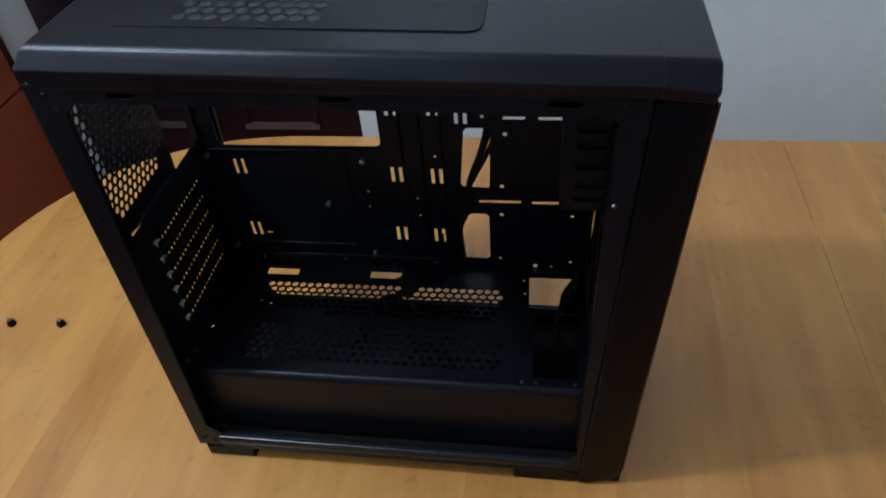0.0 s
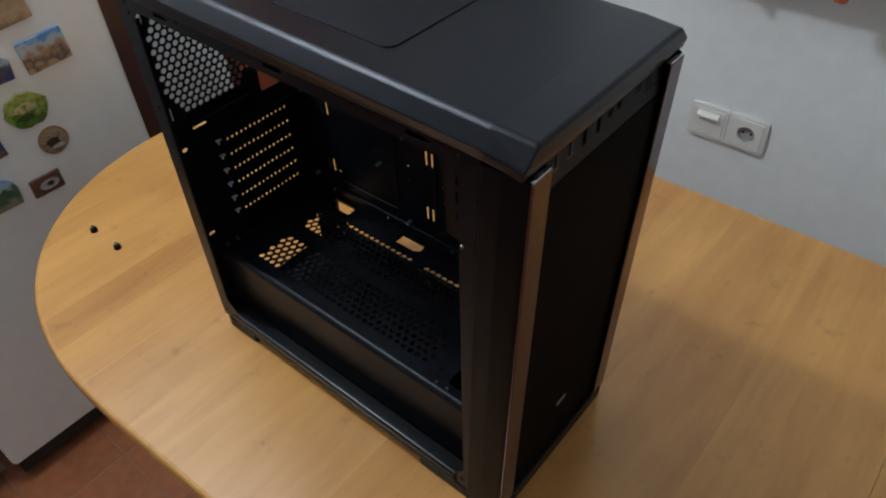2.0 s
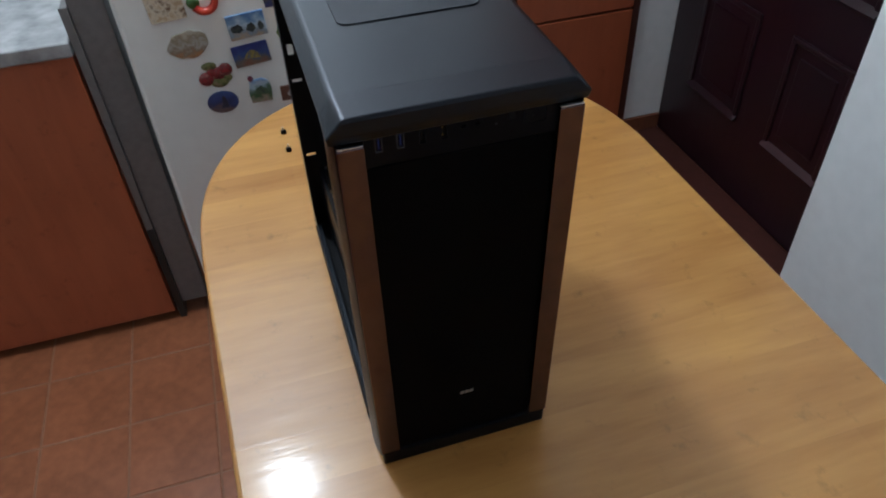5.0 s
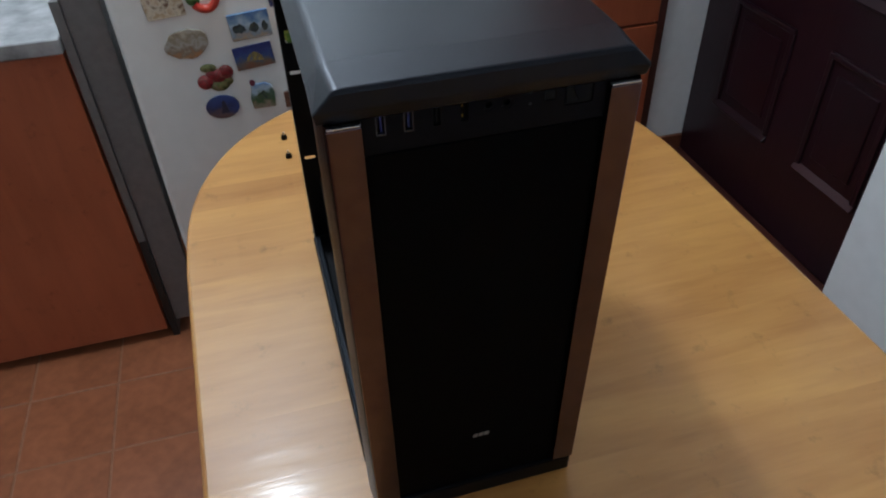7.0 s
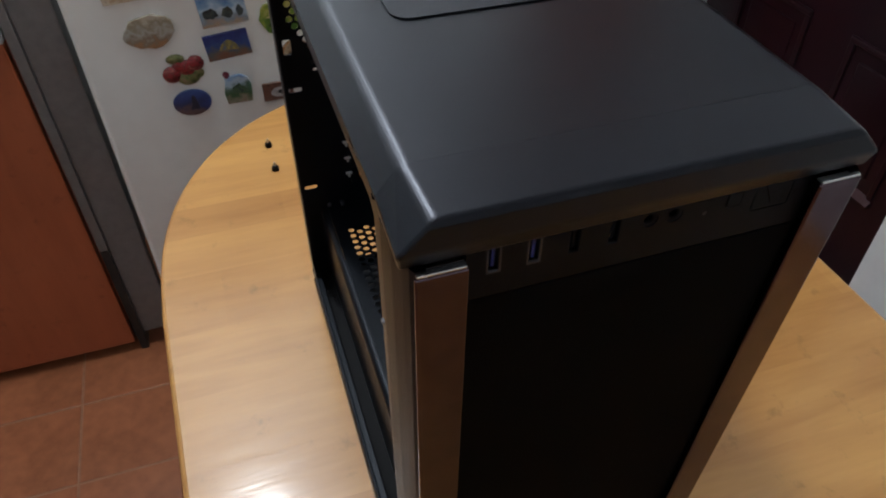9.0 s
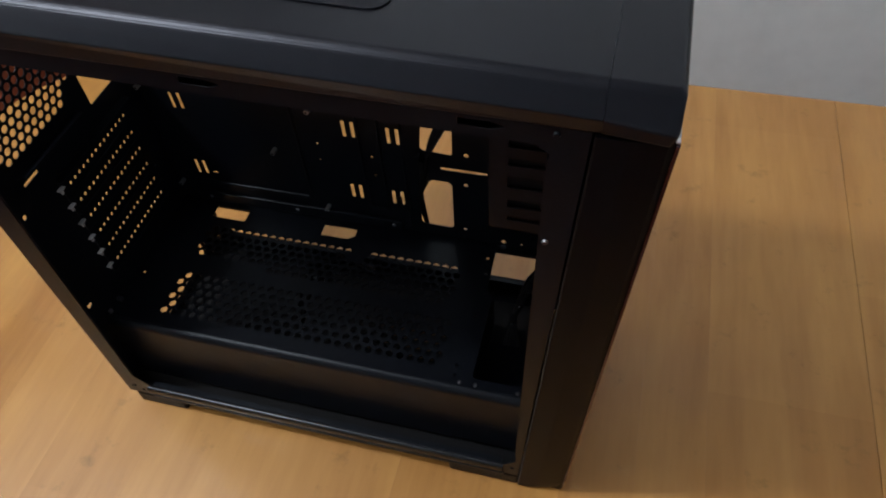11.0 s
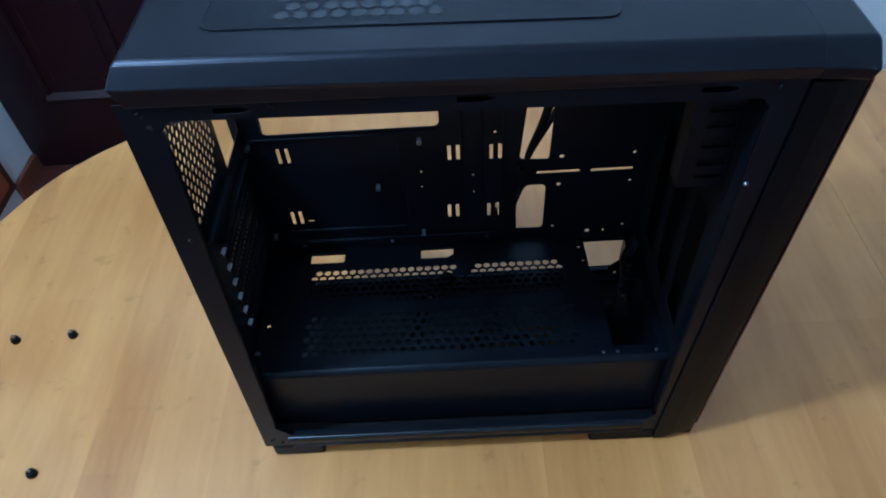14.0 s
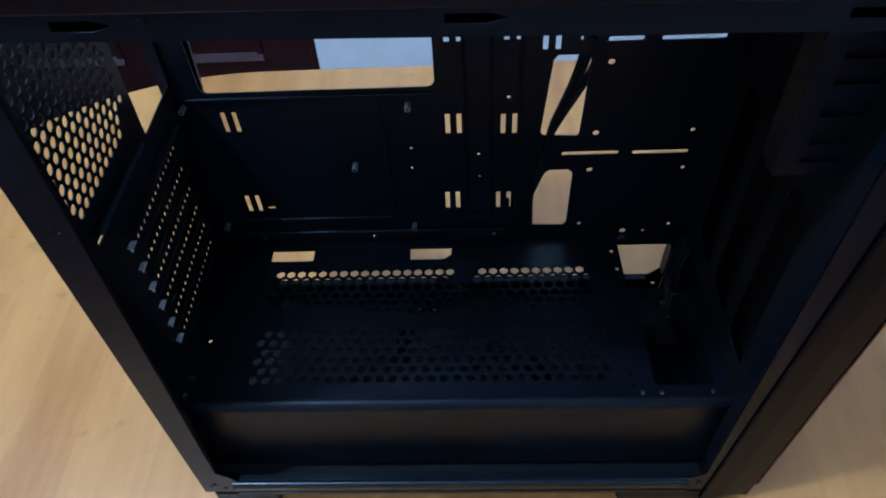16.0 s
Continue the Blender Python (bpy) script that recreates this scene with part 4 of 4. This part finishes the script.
def cheek(side):
    """Side of the front: bowed inwards to the strip, with a rounded lower corner."""
    bm = bmesh.new()
    rows = []
    for k in range(25):
        z = 0.7545 + (1.2118 - 0.7545) * (k / 24) ** 1.6
        xb, xf = groove_x(z) + 0.0012, front_x(z) - 0.0012
        if z < 0.7745:
            xf -= 0.018 * (1 - math.sqrt(max(0.0, 1 - ((0.7745 - z) / 0.02) ** 2)))
        row = []
        for f, y in ((0.0, 0.0016), (0.0, -0.0020), (0.03, -0.0030), (0.45, -0.0027), (0.75, -0.0012), (0.92, 0.0000), (1.0, 0.0016), (1.0, 0.0060)):
            row.append(bm.verts.new((xb + (xf - xb) * f, y if side == 0 else W - y, z)))
        rows.append(row)
    for a, d in zip(rows, rows[1:]):
        for i in range(8):
            j = (i + 1) % 8
            bm.faces.new((a[i], a[j], d[j], d[i]))
    bm.faces.new(rows[0]), bm.faces.new(rows[-1][::-1])
    return bm


for side in (0, 1):
    part("front_cheek", cheek(side), M_PLASTIC, case)
part("front_skirt", slanted(0.0020, W - 0.0020, 0.7508, 0.7755, 0.0004, 0.030, 0.0025), M_PLASTIC, case)
part("front_mesh", slanted(0.0235, W - 0.0235, 0.7760, 1.1855, -0.003, 0.006, 0.0008), M_MESH, case, "fine black mesh front")
part("front_backing", slanted(0.004, W - 0.004, 0.7760, 1.209, -0.010, 0.02), M_DARK, case)
for ya, yb in ((0.0008, 0.0228), (W - 0.0228, W - 0.0008)):
    strip = part("trim_strip", slanted(ya, yb, 0.7758, 1.2098, 0.0012, 0.0023, 0.0009), M_TRIM, case, "polished metallic front trim strip")
    part("strip_edge", slanted(ya + 0.0008, yb - 0.0008, 1.2099, 1.2112, 0.0008, 0.004, 0.0004), M_SILVER, strip)

# port strip
IOX = 0.4750
ports = [rect(y - 0.0032, y + 0.0032, 1.1985, 1.2125, 0.0006) for y in (0.035, 0.0525, 0.0705, 0.0885)]
ports += [ngon(y, 1.2075, 0.0040, 16) for y in (0.1045, 0.1165)] + [ngon(0.132, 1.212, 0.0013, 8), ngon(0.132, 1.204, 0.0013, 8)]
ports += [rect(0.1415, 0.1495, 1.2045, 1.2125, 0.001), rect(0.1555, 0.1755, 1.1985, 1.2175, 0.002)]
io = part("port_strip", plate(rect(0.0232, W - 0.0232, 1.1862, 1.2190), ports, 0.003, "x", IOX), M_PLASTIC, case)
for i, y in enumerate((0.035, 0.0525, 0.0705, 0.0885)):
    usb = part("usb_port", plate(rect(y - 0.0032, y + 0.0032, 1.1985, 1.2125, 0.0006), [rect(y - 0.0024, y + 0.0024, 1.1993, 1.2117, 0.0004)], 0.0034, "x", IOX - 0.0002), M_USB if i < 2 else M_DARK, io)
    part("usb_tongue", box(IOX - 0.006, IOX - 0.0006, y - 0.0004, y + 0.0012, 1.2000, 1.2110, 0.0002), M_BLUE if i < 2 else M_DARK, usb)
    if i == 3:
        for z in (1.2015, 1.2085):
            part("contact", box(IOX - 0.001, IOX - 0.0004, y - 0.0016, y - 0.0008, z, z + 0.0022, 0.0001), M_GOLD, usb)
for y in (0.1045, 0.1165):
    part("audio_jack", plate(ngon(y, 1.2075, 0.0039, 16), [ngon(y, 1.2075, 0.0026, 12)], 0.0036, "x", IOX - 0.001), M_DARK, io)
part("reset_button", box(IOX - 0.002, IOX + 0.0018, 0.1420, 0.1490, 1.2050, 1.2120, 0.0006), M_DARK, io)
power = part("power_button", box(IOX - 0.002, IOX + 0.0016, 0.1560, 0.1750, 1.1990, 1.2170, 0.0010), M_DARK, io)
part("button_mark", prism([(0.1600, 1.2135), (0.1655, 1.2135), (0.1700, 1.2075), (0.1700, 1.2025), (0.1650, 1.2025)], "x", IOX + 0.0017, IOX + 0.0021), M_PLASTIC, power)
for z in (1.204, 1.212):
    part("indicator_light", tube((IOX - 0.001, 0.132, z), (1, 0, 0), 0.0012, 0.0022, 8), M_VENT, io)

# badge: three plain slanted strokes
for k in range(3):
    yb, zb = 0.0985 + 0.0055 * k, 0.8515
    part("badge", prism([(yb, zb - 0.002), (yb + 0.0042, zb - 0.002), (yb + 0.0052, zb + 0.0022), (yb + 0.001, zb + 0.0022)], "x", front_x(zb) - 0.0035, front_x(zb) - 0.0022), M_GREYMARK, case, "small silver badge")

# front-panel cables through the tray's openings
rnd = random.Random(9)
for k in range(13):
    d = 0.0022 * k
    bow = rnd.uniform(-0.004, 0.004)
    pts = [(0.344 - 0.0016 * k, 0.200 + 0.001 * (k % 3), 1.200), (0.333 - 0.65 * d + bow, 0.1975 + 0.0016 * (k % 4), 1.09), (0.3235 - 0.5 * d + bow, 0.1965 + 0.002 * (k % 3), 1.045),
           (0.300 - 0.25 * d, 0.1955 + 0.0015 * (k % 3), 1.000), (0.287 + 0.2 * d, 0.186, 0.972), (0.286 + 0.4 * bow, 0.1865, 0.945), (0.279 + rnd.uniform(-0.002, 0.004), 0.1950, 0.912 + rnd.uniform(0, 0.02)), (0.286, 0.1985, 0.87)]
    part("cable", pipe(pts, 0.0009 if k % 3 else 0.0017), M_CABLE, case)
for u, v in ((0.2855, 0.986), (0.289, 0.979), (0.262, 0.922), (0.2705, 0.921)):
    part("cable_plug", box(u - 0.0022, u + 0.0022, 0.1835, 0.1895, v - 0.006, v + 0.006, 0.0006), M_DARK, case)

# loose cable ends tucked into the drive cage
for k in range(6):
    a = rnd.uniform(-0.004, 0.004)
    pts = [(0.414, 0.172 - 0.004 * k, 0.893 + 0.001 * k), (0.406 + a, 0.160 - 0.003 * k, 0.886), (0.398 + a, 0.147 - 0.005 * k, 0.881 + 0.001 * k), (0.394 - a, 0.128 - 0.003 * k, 0.880), (0.390 + a, 0.112, 0.866), (0.386 + 0.003 * k, 0.095, 0.845)]
    part("cable", pipe(pts, 0.0014 if k % 2 else 0.0021), M_CABLE, case)
for u, v, w in ((0.396, 0.121, 0.8840), (0.402, 0.136, 0.8870), (0.391, 0.108, 0.8720)):
    plug = part("cable_plug", box(u - 0.003, u + 0.003, v - 0.005, v + 0.005, w - 0.002, w + 0.002, 0.0006), M_DARK, case)
    part("contact", box(u - 0.0012, u + 0.0012, v - 0.0062, v - 0.0052, w - 0.0008, w + 0.0008, 0.0002), M_SILVER, plug)

# cable bundles lying under the shroud, seen through its holes
for cx, cy, turn, seed in ((0.195, 0.135, 0.9, 3), (0.265, 0.070, -0.5, 8)):
    rnd = random.Random(seed)
    for k in range(7):
        pts = []
        for j in range(6):
            f = (j - 2.5) / 2.5
            along, off = 0.048 * f, rnd.uniform(-0.014, 0.014)
            pts.append((cx + along * math.cos(turn) - off * math.sin(turn), cy + along * math.sin(turn) + off * math.cos(turn), 0.864 - 0.05 * f * f * abs(f) + rnd.uniform(-0.006, 0.005)))
        part("cable", pipe(pts, 0.0016), M_CABLE, case)
    for k in range(3):
        u, v, w = cx + rnd.uniform(-0.022, 0.022), cy + rnd.uniform(-0.016, 0.016), 0.868 + 0.001 * k
        plug = part("cable_plug", box(u - 0.005, u + 0.005, v - 0.0035, v + 0.0035, w - 0.003, w + 0.003, 0.0006), M_CABLE, case)
        part("contact", box(u - 0.0014, u + 0.0014, v - 0.0048, v - 0.0036, w - 0.001, w + 0.001, 0.0002), M_SILVER, plug)

# ---- thumbscrews on the table ----
first = thing("thumbscrew", (0, 0, 0), "black knurled thumbscrew standing on its head on the table", "screw", "thumbscrews on the table")
head = bmesh.new()
bmesh.ops.create_cone(head, cap_ends=True, segments=24, radius1=0.0056, radius2=0.0056, depth=0.006)
for i, v in enumerate(head.verts):
    a = math.atan2(v.co.y, v.co.x)
    k = 1.0 if round(a / (2 * math.pi / 24)) % 2 else 0.92
    v.co.x, v.co.y, v.co.z = v.co.x * k, v.co.y * k, v.co.z + 0.003
part("head", head, M_PLASTIC, first)
part("collar", tube((0, 0, 0.006), (0, 0, 1), 0.0044, 0.0025, 16, 0.004, 0.0003), M_STEEL, first)
part("thread", tube((0, 0, 0.0085), (0, 0, 1), 0.0018, 0.0055, 12, 0.0014), M_SILVER, first)
for x, y, a in ((-0.279, 0.176, 40), (-0.331, -0.012, 75), (-0.264, -0.011, 130)):
    copy_thing(first, pose(x, y, TOP, 0, 0, a))
first.matrix_basis = pose(-0.352, 0.172, TOP, 0, 0, 10)

# ---- floor tiles ----
TP = 0.2135
tile_me = bpy.data.meshes.new("tile")
tb = box(-TP / 2 + 0.0022, TP / 2 - 0.0022, -TP / 2 + 0.0022, TP / 2 - 0.0022, -0.012, 0.0, 0.0018, 1)
tb.to_mesh(tile_me)
tb.free()
tile_me.materials.append(M_TILE)
rnd = random.Random(2)
for i in range(-4, 14):
    for j in range(-8, 9):
        x, y = -0.548 + TP * (i + 0.5), -0.5405 + TP * (j + 0.5)
        if -1.29 < x < 2.4 and -2.3 < y < 1.42 and not (x > -0.2 and y > 1.1):
            t = new("tile", tile_me)
            t.parent = floor
            t.location = (x, y, rnd.uniform(-0.0006, 0.0006))
            t.rotation_euler = (0, 0, rnd.choice((0, 1, 2, 3)) * math.pi / 2)
